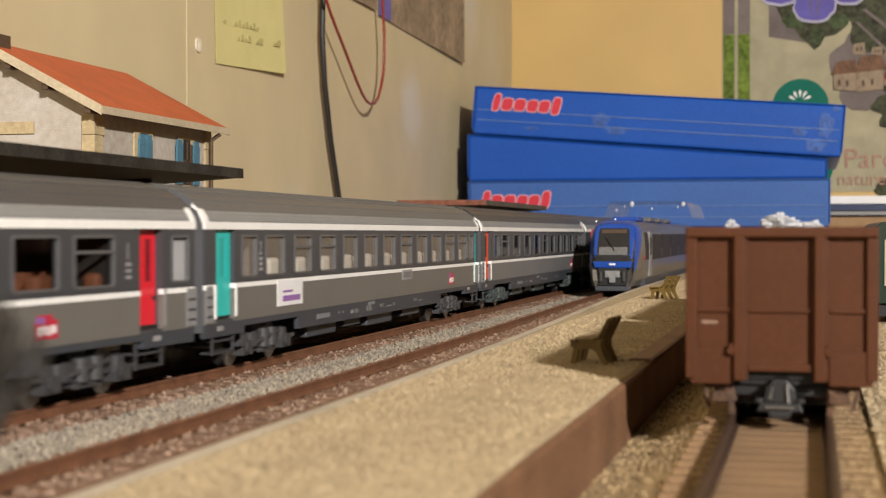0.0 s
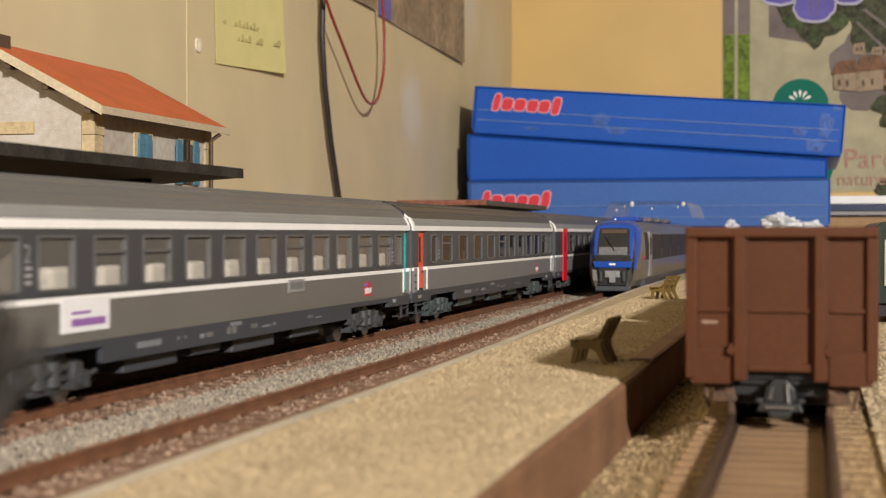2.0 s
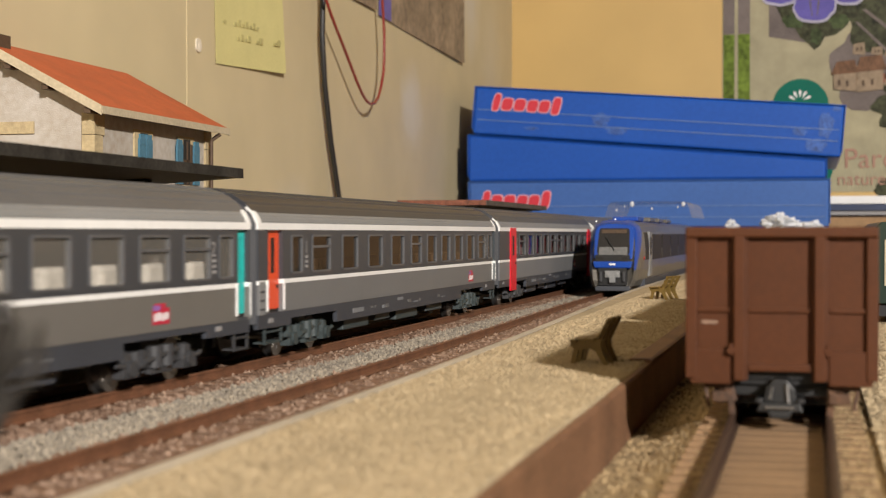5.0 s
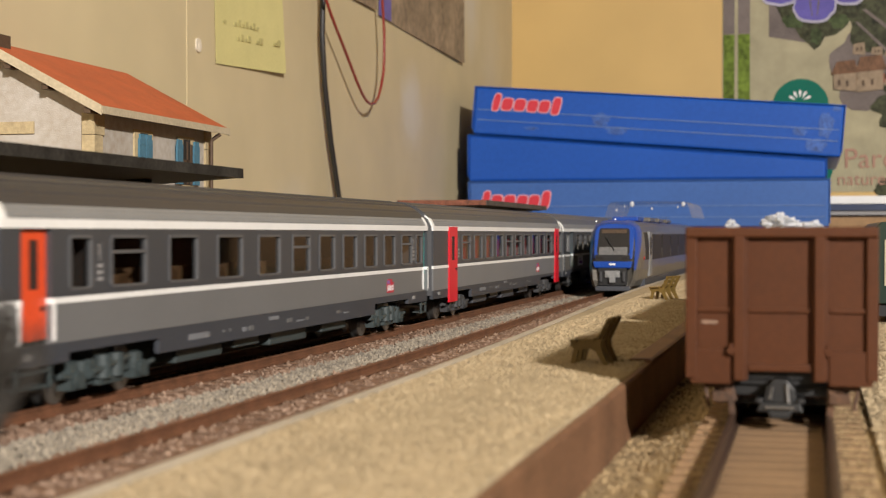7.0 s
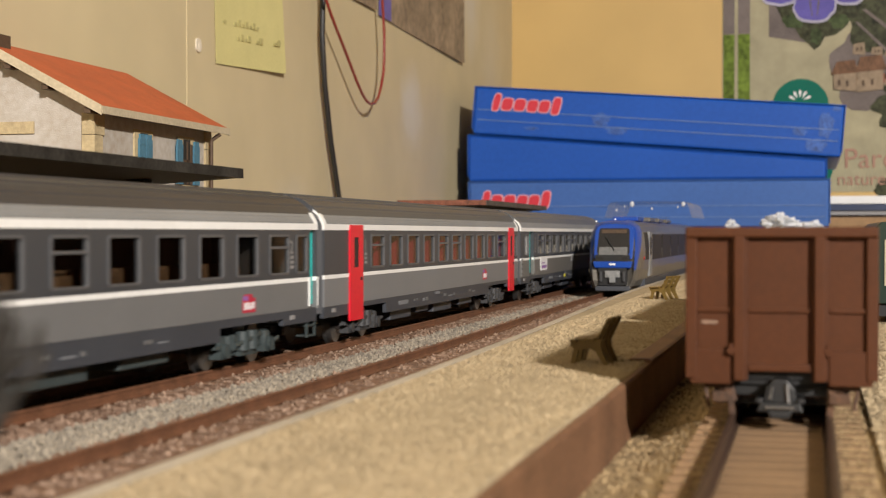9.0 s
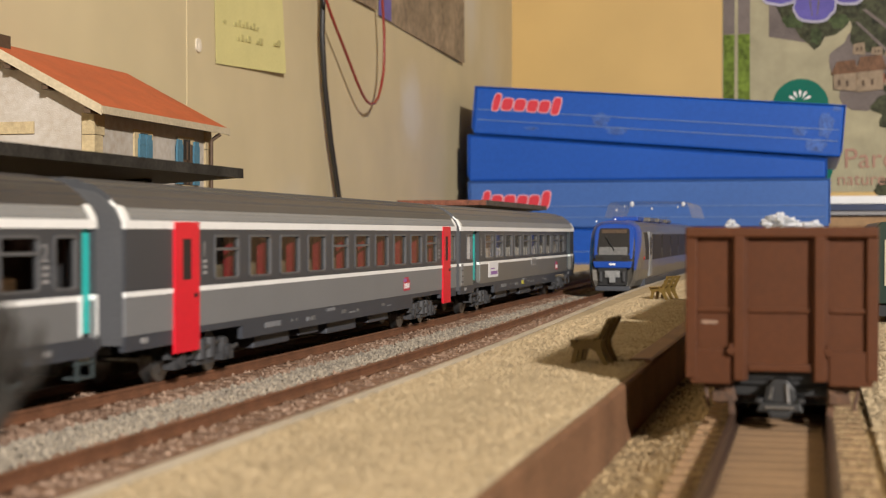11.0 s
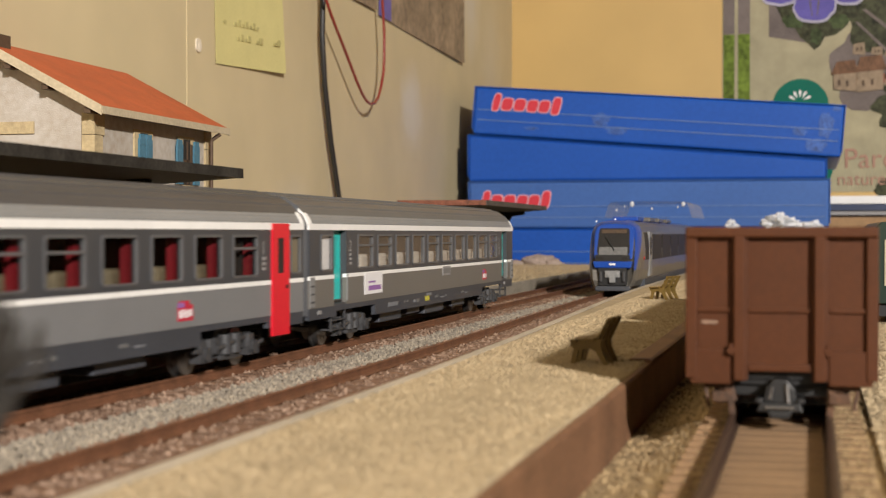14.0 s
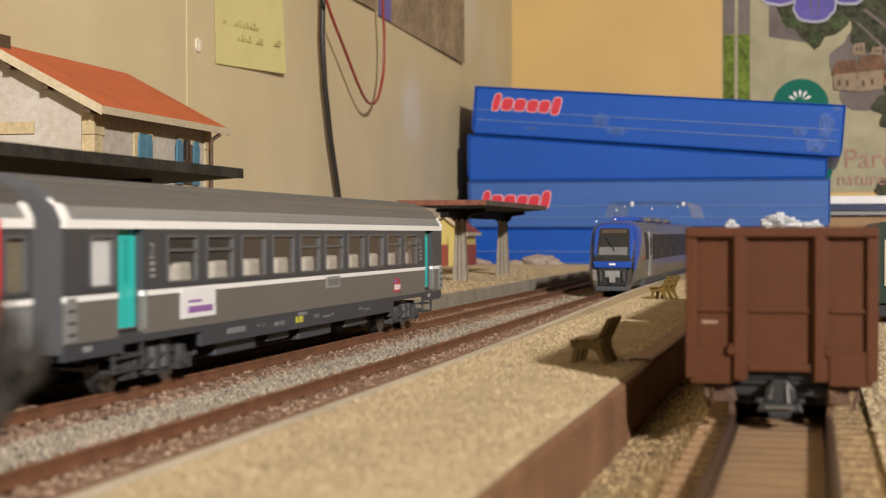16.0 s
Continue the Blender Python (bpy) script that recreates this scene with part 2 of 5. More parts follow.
ROCK = mat("pale_rocks", (0.3221, 0.2531, 0.2148), 0.85, var=0.2, fine=400, bump=0.0005)
PATCH = mat("white_filler", (0.76, 0.68, 0.56), 0.7, var=0.05, big=40)

# ---- mesh helpers ----


def box(bm, x0, x1, y0, y1, z0, z1, m=None):
    vs = [bm.verts.new((x * MM, y * MM, z * MM)) for z in (z0, z1) for y in (y0, y1) for x in (x0, x1)]
    if m is not None:
        for v in vs:
            v.co = m @ v.co
    for f in ((0, 2, 3, 1), (4, 5, 7, 6), (0, 1, 5, 4), (2, 6, 7, 3), (0, 4, 6, 2), (1, 3, 7, 5)):
        bm.faces.new([vs[i] for i in f])


def prism(bm, prof, y0, y1, m=None):
    """A closed outline of (x, z) pulled from y0 to y1."""
    a = [bm.verts.new((x * MM, y0 * MM, z * MM)) for x, z in prof]
    b = [bm.verts.new((x * MM, y1 * MM, z * MM)) for x, z in prof]
    k = len(prof)
    for i in range(k):
        bm.faces.new((a[i], a[(i + 1) % k], b[(i + 1) % k], b[i]))
    bm.faces.new(a[::-1])
    bm.faces.new(b)
    if m is not None:
        for v in a + b:
            v.co = m @ v.co


def rod(bm, p, q, r, n=8, r2=None):
    p, q = Vector(p) * MM, Vector(q) * MM
    w = (q - p).normalized()
    u = w.orthogonal().normalized()
    v = w.cross(u)
    rings = []
    for c, rr in ((p, r), (q, r if r2 is None else r2)):
        rings.append([bm.verts.new(c + (u * math.cos(2 * math.pi * i / n) + v * math.sin(2 * math.pi * i / n)) * rr * MM) for i in range(n)])
    for i in range(n):
        bm.faces.new((rings[0][i], rings[0][(i + 1) % n], rings[1][(i + 1) % n], rings[1][i]))
    bm.faces.new(rings[0][::-1])
    bm.faces.new(rings[1])


def tube(bm, pts, r, n=8):
    pts = [Vector(p) * MM for p in pts]
    rings = []
    for i, c in enumerate(pts):
        w = (pts[min(i + 1, len(pts) - 1)] - pts[max(i - 1, 0)]).normalized()
        u = w.cross(Vector((1, 0.2, 0.1))).normalized()
        v = w.cross(u)
        rings.append([bm.verts.new(c + (u * math.cos(2 * math.pi * k / n) + v * math.sin(2 * math.pi * k / n)) * r * MM) for k in range(n)])
    for a, b in zip(rings, rings[1:]):
        for k in range(n):
            bm.faces.new((a[k], a[(k + 1) % n], b[(k + 1) % n], b[k]))


def ring_frame(bm, x0, x1, ya, yb, za, zb, w):
    """A rectangular frame with chamfered corners in the plane x, from x0 to x1 deep."""
    c = min(w * 1.2, (yb - ya) * 0.3)
    out = [(ya + c, za), (yb - c, za), (yb, za + c), (yb, zb - c), (yb - c, zb), (ya + c, zb), (ya, zb - c), (ya, za + c)]
    ia, ib, ja, jb = ya + w, yb - w, za + w, zb - w
    d = c * 0.6
    inn = [(ia + d, ja), (ib - d, ja), (ib, ja + d), (ib, jb - d), (ib - d, jb), (ia + d, jb), (ia, jb - d), (ia, ja + d)]
    rows = []
    for x in (x0, x1):
        rows.append(([bm.verts.new((x * MM, y * MM, z * MM)) for y, z in out], [bm.verts.new((x * MM, y * MM, z * MM)) for y, z in inn]))
    for i in range(8):
        j = (i + 1) % 8
        (o0, n0), (o1, n1) = rows
        bm.faces.new((o1[i], o1[j], n1[j], n1[i]))
        bm.faces.new((o0[j], o0[i], n0[i], n0[j]))
        bm.faces.new((o0[i], o0[j], o1[j], o1[i]))
        bm.faces.new((n0[j], n0[i], n1[i], n1[j]))


def finish(bm, name, material, smooth=False):
    bmesh.ops.recalc_face_normals(bm, faces=bm.faces)
    me = bpy.data.meshes.new(name)
    bm.to_mesh(me)
    bm.free()
    me.materials.append(material)
    if smooth:
        for p in me.polygons:
            p.use_smooth = True
    return me


def part(name, bm, material, parent, label="", smooth=False, bevel=0.0):
    me = bm if isinstance(bm, bpy.types.Mesh) else finish(bm, name, material, smooth)
    ob = new(name, me)
    ob.parent = parent
    if label:
        ob["label"] = label
    if bevel:
        b = ob.modifiers.new("bevel", "BEVEL")
        b.width, b.segments, b.limit_method = bevel * MM, 2, "ANGLE"
    return ob


def thing(name, m, label, category, group="", kind=""):
    ob = new(name)
    ob.matrix_world = m
    ob.empty_display_size = 0.01
    return tagged(ob, label, category, group, kind)


def setting(name, bm, material, label="", category=""):
    return tagged(new(name, finish(bm, name, material)), label, category, kind="structure")


def words(name, text, size, material, parent, m, depth=0.02):
    """Letters of the built-in font as a thin mesh, in the x-y plane of m."""
    cu = bpy.data.curves.new(name, "FONT")
    cu.body, cu.size, cu.extrude = text, size * MM, depth * MM
    tmp = bpy.data.objects.new(name, cu)
    me = bpy.data.meshes.new_from_object(tmp)
    bpy.data.objects.remove(tmp)
    me.materials.append(material)
    ob = new(name, me)
    ob.parent = parent
    ob.matrix_local = m
    return ob

# ---- the room and the layout's ground ----
WX, WY = -360, 1790
bm = bmesh.new(); box(bm, WX - 60, WX, -2500, WY + 60, -900, 1700)
setting("wall_left", bm, WALL, "beige painted plaster wall, uneven and stained", "wall")
bm = bmesh.new(); box(bm, WX, 2600, WY, WY + 60, -900, 1700)
setting("wall_back", bm, BACKWALL, "ochre yellow painted back wall", "wall")
# added unseen walls, ceiling and floor; their dark colour keeps shadows deep
bm = bmesh.new(); box(bm, 2600, 2660, -2500, WY + 60, -900, 1700)
setting("wall_right", bm, ROOMWALL, "unseen dark wall that limits bounced light", "wall")
bm = bmesh.new(); box(bm, WX - 60, 2660, -2560, -2500, -900, 1700)
setting("wall_rear", bm, ROOMWALL, "unseen dark wall that limits bounced light", "wall")
bm = bmesh.new(); box(bm, WX - 60, 2660, -2560, WY + 60, 1700, 1740)
setting("ceiling", bm, CEIL, "unseen dark ceiling that limits bounced light", "ceiling")
bm = bmesh.new(); box(bm, WX - 60, 2660, -2560, WY + 60, -940, -900)
setting("floor", bm, FLOORM, "unseen dark floor that limits bounced light", "floor")
bm = bmesh.new(); box(bm, WX, 620, -1500, WY, -40, -12)
setting("ground", bm, GROUND, "brown layout board under the tracks", "ground")
bm = bmesh.new(); box(bm, -203, -83.4, -1500, 1700, -12, -4.1)
setting("track_bed", bm, GROUND, "brown ballast bed of the tracks", "track bed")
# a raised vertical bead on the wall
bm = bmesh.new(); box(bm, WX, WX + 0.45, 812, 824, -6, 900)
ob = setting("trim", bm, WALL, "painted vertical bead on the wall", "trim")


def bend(y):
    t = min(1, max(0, (y - 400) / 450))
    return -5.0 * t * t * (3 - 2 * t)


def brink(y):
    """The platform's edge beside the track."""
    t = min(1, max(0, (y - 280) / 560))
    return -82.0 - 10.5 * t * t * (3 - 2 * t)


def curve(y):
    """How far the main track swings out towards the wall before the canopy."""
    if y >= 400:
        return 0.0
    if y >= 200:
        return -0.00013 * (400 - y) ** 2
    if y >= 0:
        return -10.4 + 0.00013 * y ** 2
    return -10.4


def sweep(bm, prof, xs, y0, y1, step):
    """An outline (x, z) swept along y, shifted sideways by xs(y)."""
    n = max(1, int(round((y1 - y0) / step)))
    rings = []
    for i in range(n + 1):
        y = y0 + (y1 - y0) * i / n
        rings.append([bm.verts.new(((x + xs(y)) * MM, y * MM, z * MM)) for x, z in prof])
    k = len(prof)
    for a, b in zip(rings, rings[1:]):
        for i in range(k):
            bm.faces.new((a[i], a[(i + 1) % k], b[(i + 1) % k], b[i]))
    bm.faces.new(rings[0][::-1])
    bm.faces.new(rings[-1])


def track(xc, y0, y1, xs, label, gap=7.6, zr=0.0, wood=None):
    t = thing("railway_track", pose(0, 0, 0), label, "track", "model railway tracks")
    for s in (-1, 1):
        c = xc + s * 8.65
        bm = bmesh.new()
        sweep(bm, [(c - 1.1, zr - 2.6), (c + 1.1, zr - 2.6), (c + 1.1, zr - 2.3), (c + 0.3, zr - 1.9), (c + 0.3, zr - 0.8), (c + 0.5, zr - 0.6), (c - 0.5, zr - 0.6), (c - 0.3, zr - 0.8), (c - 0.3, zr - 1.9), (c - 1.1, zr - 2.3)], xs, y0, y1, 40)
        r = part("rail", bm, RAILDARK if wood else RAIL, t)
        bm = bmesh.new()
        sweep(bm, [(c - 0.5, zr - 0.596), (c + 0.5, zr - 0.596), (c + 0.5, zr - 0.15), (c + 0.35, zr), (c - 0.35, zr), (c - 0.5, zr - 0.15)], xs, y0, y1, 40)
        part("rail_head", bm, RAILDARK if wood else RAIL, r)
    bm = bmesh.new()
    box(bm, -15, 15, -1.5, 1.5, -1.9, 0)
    me = finish(bm, "sleeper", wood or SLEEPER)
    y = max(y0, 150) + 4
    n = 0
    while y < y1 - 3 and n < 290:
        s = part("sleeper", me, SLEEPER, t)
        s.location = ((xc + xs(y)) * MM, y * MM, (zr - 2.62) * MM)
        y += gap
        n += 1
    return t


XT, XN, XW = -160.0, -107.5, -5.6
track(XT, -1480, 1700, curve, "rust-brown rails of the main track in ballast")
track(XN, -1480, 1700, bend, "rust-brown rails beside the sandy platform")
track(XW, -300, 900, lambda y: 0, "sunken rusty siding track in sand", zr=1.8, wood=SLEEPER2)

# platforms
bm = bmesh.new()
n = 60
rings = []
for i in range(n + 1):
    y = -300 + 1700 * i / n
    w = noise.noise(Vector((y * 0.013, 0, 0))) * 0.5
    prof = [(brink(y), -12), (brink(y), 4.2), (brink(y) + 0.6, 5.0), (-62, 5.2 + w * 0.4), (-38.9 + w, 5.05), (-38.3 + w, 4.7), (-38.2 + w, -12)]
    rings.append([bm.verts.new((x * MM, y * MM, z * MM)) for x, z in prof])
for a, b in zip(rings, rings[1:]):
    for i in range(6):
        bm.faces.new((a[i], b[i], b[i + 1], a[i + 1]))
ob = setting("platform", bm, SAND, "sand-coloured gritty model station platform", "platform")
bm = bmesh.new()
sweep(bm, [(-37.9, -12), (-36.6, -12), (-36.9, 4.0), (-37.3, 4.6), (-38.1, 4.7)], lambda y: noise.noise(Vector((y * 0.013, 0, 0))) * 0.5, -300, 1000, 25)
setting("platform_edge_brown", bm, EDGE, "brown painted platform side wall", "platform edge")
bm = bmesh.new()
sweep(bm, [(-1.4, -5), (-0.1, -5), (-0.1, 5.05), (1.5, 5.15), (1.5, 5.4), (-1.0, 5.35), (-1.4, 5.0)], brink, -300, 1400, 25)
setting("platform_edge_pale", bm, KERB, "pale edging strip along the platform", "platform edge")
bm = bmesh.new()
rings = []
for i in range(74):
    y = -1500 + 2938 * i / 73
    e = -181.8 + curve(y)
    rings.append([bm.verts.new((x * MM, y * MM, z * MM)) for x, z in ((WX, -12), (WX, 5), (e, 5), (e, -12))])
for a, b in zip(rings, rings[1:]):
    for i in range(3):
        bm.faces.new((a[i], a[i + 1], b[i + 1], b[i]))
bm.faces.new(rings[-1])
setting("platform_far", bm, SAND, "sand-coloured station platform by the wall", "platform")
bm = bmesh.new()
sweep(bm, [(-181.7, -12), (-180.6, -12), (-180.6, 4.2), (-181.0, 4.7), (-181.7, 4.7)], curve, -1500, 1438, 40)
setting("platform_edge_grey", bm, GREYEDGE, "grey platform side wall", "platform edge")
bm = bmesh.new(); box(bm, 11, 620, -300, 1440, -12, -0.2)
setting("ground_sand", bm, SAND, "golden sand beside the siding", "ground")
bm = bmesh.new()
prism(bm, [(-36.7, -12), (11, -12), (11, -1.05), (-17, -1.05), (-21, -2.0), (-30, -6.4), (-36.7, -7.4)], -300, 1440)
setting("ground_siding", bm, SIDING, "sand around the siding rails", "ground")
INFILL = mat("packed_sand", (0.26, 0.162, 0.086), 0.9, var=0.2, big=70, fine=1300, bump=0.0003, bscale=1300)
bm = bmesh.new(); box(bm, XW - 7.4, XW + 7.4, -300, 900, -1.2, -0.93)
setting("siding_infill", bm, INFILL, "brown sand packed between the sleepers", "ground")
bm = bmesh.new(); box(bm, -178, 620, 1440.5, WY - 0.1, -12, -6.02)
setting("ground_back", bm, GROUND, "brown board under the boxes", "ground")
bm = bmesh.new(); box(bm, WX, -178.1, 1438.5, WY - 0.1, -12, -6.02)
setting("ground_corner", bm, GROUND, "brown board in the corner", "ground")
bm = bmesh.new()
sweep(bm, [(-42.5, 4.6), (-36.7, 4.6), (-36.7, 5.2), (-37.4, 5.6), (-41.8, 5.6), (-42.5, 5.2)], lambda y: 0.5 * noise.noise(Vector((y * 0.013, 0, 0))), 352, 1000, 24)
setting("platform_lip", bm, EDGE, "brown painted strip along the platform edge", "platform edge")

# ---- the coaches of the moving train ----
LEN = 306.0
GLZ0, GLZ1 = 24.0, 35.0


def pane(name, bm, material, parent):
    """A single sheet of glazing that keeps its facing."""
    me = bpy.data.meshes.new(name)
    bm.to_mesh(me)
    bm.free()
    me.materials.append(material)
    return part(name, me, material, parent)


def spans(a, b, holes):
    """What is left of a..b without the holes."""
    out, y = [], a
    for h0, h1 in sorted(holes):
        if h1 <= a or h0 >= b:
            continue
        if h0 > y:
            out.append((y, h0))
        y = max(y, h1)
    if y < b:
        out.append((y, b))
    return out


def wheel_mesh():
    bm = bmesh.new()
    for s in (-1, 1):
        rod(bm, (s * 7.0, 0, 0), (s * 9.2, 0, 0), 5.2, 20)
        rod(bm, (s * 6.4, 0, 0), (s * 7.0, 0, 0), 5.8, 20)
        for k in range(6):
            a = k * math.pi / 3
            box(bm, s * 9.0, s * 9.35, 3.0 * math.cos(a) - 0.5, 3.0 * math.cos(a) + 0.5, 3.0 * math.sin(a) - 0.5, 3.0 * math.sin(a) + 0.5)
    rod(bm, (-11, 0, 0), (11, 0, 0), 0.9, 8)
    return finish(bm, "wheelset", STEEL)


WHEEL = wheel_mesh()
SEAT_MESH = {}
WHEELSETS = []


def bogie_mesh(m):
    bm = bmesh.new()
    for s in (-1, 1):
        a, b = sorted((s * 11.6, s * 13.4))
        prism(bm, [(a, 5.2), (b, 5.2), (b, 8.2), (a, 8.2)], -17, 17)
        box(bm, a, b, -7, 7, 3.6, 5.2)
        a2, b2 = sorted((s * 13.3, s * 14.6))
        for y in (-14.7, 14.7):
            rod(bm, (s * 13.2, y, 5.2), (s * 15.2, y, 5.2), 1.9, 12)
            box(bm, a, b2 if s > 0 else b, y - 3.4, y + 3.4, 3.2, 6.6)
            rod(bm, (s * 13.7, y + (2.6 if y < 0 else -2.6), 5.4), (s * 13.7, y + (2.6 if y < 0 else -2.6), 8.9), 1.1, 10)
            prism(bm, [(s * 12.2, 6.0), (s * 14.2, 6.0), (s * 13.8, 8.6), (s * 12.2, 9.2)], y - 2.2, y + 1.4)
        for d in (-3.0, 3.0):
            rod(bm, (s * 14.0, d, 4.6), (s * 14.0, d, 9.6), 1.9, 12)
        box(bm, a2, b2, -5.5, 5.5, 3.2, 4.4)
        box(bm, a2, b2, -9.5, -6.5, 5.0, 9.0)
        rod(bm, (s * 14.6, -9, 6.2), (s * 14.6, 8, 8.3), 0.7, 8)
        rod(bm, (s * 14.2, -21, 6.4), (s * 14.2, -15, 5.4), 0.6, 8)
        rod(bm, (s * 14.2, 21, 6.4), (s * 14.2, 15, 5.4), 0.6, 8)
    box(bm, -11.6, 11.6, -4, 4, 6.5, 11)
    return finish(bm, "bogie", m)


BOGIES = {False: bogie_mesh(BOGIE), True: bogie_mesh(BOGIE2)}


def seat_mesh(m):
    if m.name not in SEAT_MESH:
        bm = bmesh.new()
        for x0, x1 in ((-9.2, -3), (3, 9.2)):
            box(bm, x0, x1, -3.4, 1.2, 14.6, 19.5)
            box(bm, x0, x1, 1.0, 3.0, 14.6, 27.5)
        SEAT_MESH[m.name] = finish(bm, "seat", m)
    return SEAT_MESH[m.name]


def coach(label, big, width, small, doors, door_mats, door_z, seats, marks, emblem, sticker=None, split=(), greenish=False, hatch=None, curtains=False, blinds=(), rounded=False, deep=False, lower=None, belt=13.0):
    lower = lower or LOWER
    c = thing("passenger_coach", pose(0, 0, 0), label, "coach", "coaches of the train")
    widths = width if isinstance(width, list) else [width] * len(big)
    wins = [(y, y + w) for y, w in zip(big, widths)] + list(small)
    holes_lo = [d for d in doors]
    lo, st, bd, up = bmesh.new(), bmesh.new(), bmesh.new(), bmesh.new()
    for s in (-1, 1):
        xa, xb = sorted((s * 14.9, s * 16.2))
        for a, b in spans(1.2, LEN - 1.2, holes_lo):
            box(lo, xa, xb, a, b, belt, 21.5)
            x2, x3 = sorted((s * 15.0, s * 16.32))
            box(st, x2, x3, a, b, 21.5, 22.7)
            box(bd, xa, xb, a, b, 22.7, GLZ0)
            box(bd, xa, xb, a, b, GLZ1, 36.5)
            for p, q in spans(a, b, wins):
                if q - p > 0.02:
                    box(bd, xa, xb, p, q, GLZ0, GLZ1)
        x2, x3 = sorted((s * 14.6, s * 16.35))
        box(up, x2, x3, 0.8, LEN - 0.8, 36.5, 38.35)
    part("lower_side", lo, lower, c, "warm grey lower body side")
    part("waist_stripe", st, WHITE, c, "white waist stripe")
    part("window_band", bd, BAND, c, "slate grey window band")
    part("cantrail_stripe", up, WHITE, c, "white stripe under the roof")
    # skirt, notched over the bogies
    for s in (-1, 1):
        xa, xb = sorted((s * 14.7, s * 16.05))
        for y0, y1, z in ((1.2, 27, 9.6), (27, 69, 11.4), (69, LEN - 69, 7.9), (LEN - 69, LEN - 27, 11.4), (LEN - 27, LEN - 1.2, 9.6)):
            bm = bmesh.new()
            box(bm, xa, xb, y0, y1, z, belt)
            part("skirt", bm, SKIRT, c, "dark grey skirt")
        if door_z > 10:
            for y0, y1 in ((1.3, 5.6), (max(LEN - 5.6, doors[-1][1] + 0.15), LEN - 0.6)):
                bm = bmesh.new()
                box(bm, *sorted((s * 16.0, s * 16.45)), y0, y1, 13.4, 22.4)
                e = part("end_panel", bm, COVE, c, "pale end panel with slots")
                for k in range(3):
                    bm = bmesh.new()
                    box(bm, *sorted((s * 16.4, s * 16.52)), y0 + 0.5, y1 - 0.5, 14.6 + k * 2.4, 15.2 + k * 2.4)
                    part("slot", bm, SKIRT, e)
    bm = bmesh.new(); box(bm, -14.8, 14.8, 2, LEN - 2, 11.5, 14.4)
    part("underframe", bm, BLACK, c)
    # roof: pale coves and darker top with fine ribs
    cove = [(16.1, 38.0), (15.7, 39.4), (14.6, 41.2), (13.2, 41.2), (14.2, 38.0)]
    bm = bmesh.new()
    for s in (-1, 1):
        prism(bm, [(s * x, z) for x, z in cove], 3.4, LEN - 3.4)
        for k in range(3):
            x, z = (15.95 - k * 0.42, 38.7 + k * 0.8)
            rod(bm, (s * x, 3.4, z), (s * x, LEN - 3.4, z), 0.16, 5)
    part("roof_edge", bm, COVE, c, "pale grey ribbed roof edge")
    top = [(14.65, 41.2), (13.2, 42.6), (12.6, 43.0), (12.35, 43.45), (11.9, 43.45), (10.5, 44.3), (9.1, 44.85), (8.9, 45.25), (8.4, 45.3), (7, 45.5), (5.4, 45.85), (5.2, 46.2), (4.7, 46.25), (3.5, 46.2), (2.0, 46.32), (1.8, 46.6), (1.3, 46.6), (1.1, 46.38), (0, 46.4)]
    top = [(x, 41.2 + (z - 41.2) * 1.24) for x, z in top]
    bm = bmesh.new()
    prism(bm, top + [(-x, z) for x, z in top[-2::-1]] + [(-14.65, 40.6), (14.65, 40.6)], 1.0, LEN - 1.0)
    part("roof", bm, ROOF2 if seats is SEATBEIGE else ROOFDARK if seats is SEATBROWN else ROOF, c, "mid grey ribbed roof")
    for y0, y1 in ((0.7, 3.4), (LEN - 3.4, LEN - 0.7)):
        for s in (-1, 1):
            bm = bmesh.new()
            prism(bm, [(s * x * 1.012, z) for x, z in cove[:3]] + [(s * 12.8, 42.9), (s * 12.6, 41.2), (s * 14.2, 38)], y0, y1)
            part("end_trim", bm, WHITE, c, "white trim at the roof end")
    for y0, y1 in ((0.6, 1.6), (LEN - 1.6, LEN - 0.6)):
        bm = bmesh.new()
        prism(bm, [(15.6, 11), (15.6, 38), (14.2, 41), (9, 44.6), (0, 46), (-9, 44.6), (-14.2, 41), (-15.6, 38), (-15.6, 11)], y0, y1)
        part("end_wall", bm, ENDGREY, c)
    for y0, y1 in ((-1.0, 0.6), (LEN - 0.6, LEN + 1.0)):
        bm = bmesh.new()
        prism(bm, [(7, 12), (7, 38), (5.5, 40), (-5.5, 40), (-7, 38), (-7, 12)], y0, y1)
        part("gangway", bm, BLACK, c, "black rubber gangway")
    for y0, y1 in ((-6, 1), (LEN - 1, LEN + 6)):
        bm = bmesh.new(); box(bm, -1.4, 1.4, y0, y1, 5.6, 7.6); box(bm, -3, 3, min(y0, y1) if y0 < 0 else y1 - 2, (y0 + 2) if y0 < 0 else y1, 4.8, 8.4)
        part("coupling", bm, BLACK, c)
        for s in (-1, 1):
            bm = bmesh.new()
            rod(bm, (s * 10, y0 + 1 if y0 < 0 else LEN - 1, 12), (s * 10, y0 + 3.5 if y0 < 0 else y1 - 3.5, 12), 1.0)
            yb = y0 + 3.2 if y0 < 0 else y1 - 3.2
            rod(bm, (s * 10, yb - 0.3, 12), (s * 10, yb + 0.3, 12), 2.4, 14)
            part("buffer", bm, BOGIE, c)
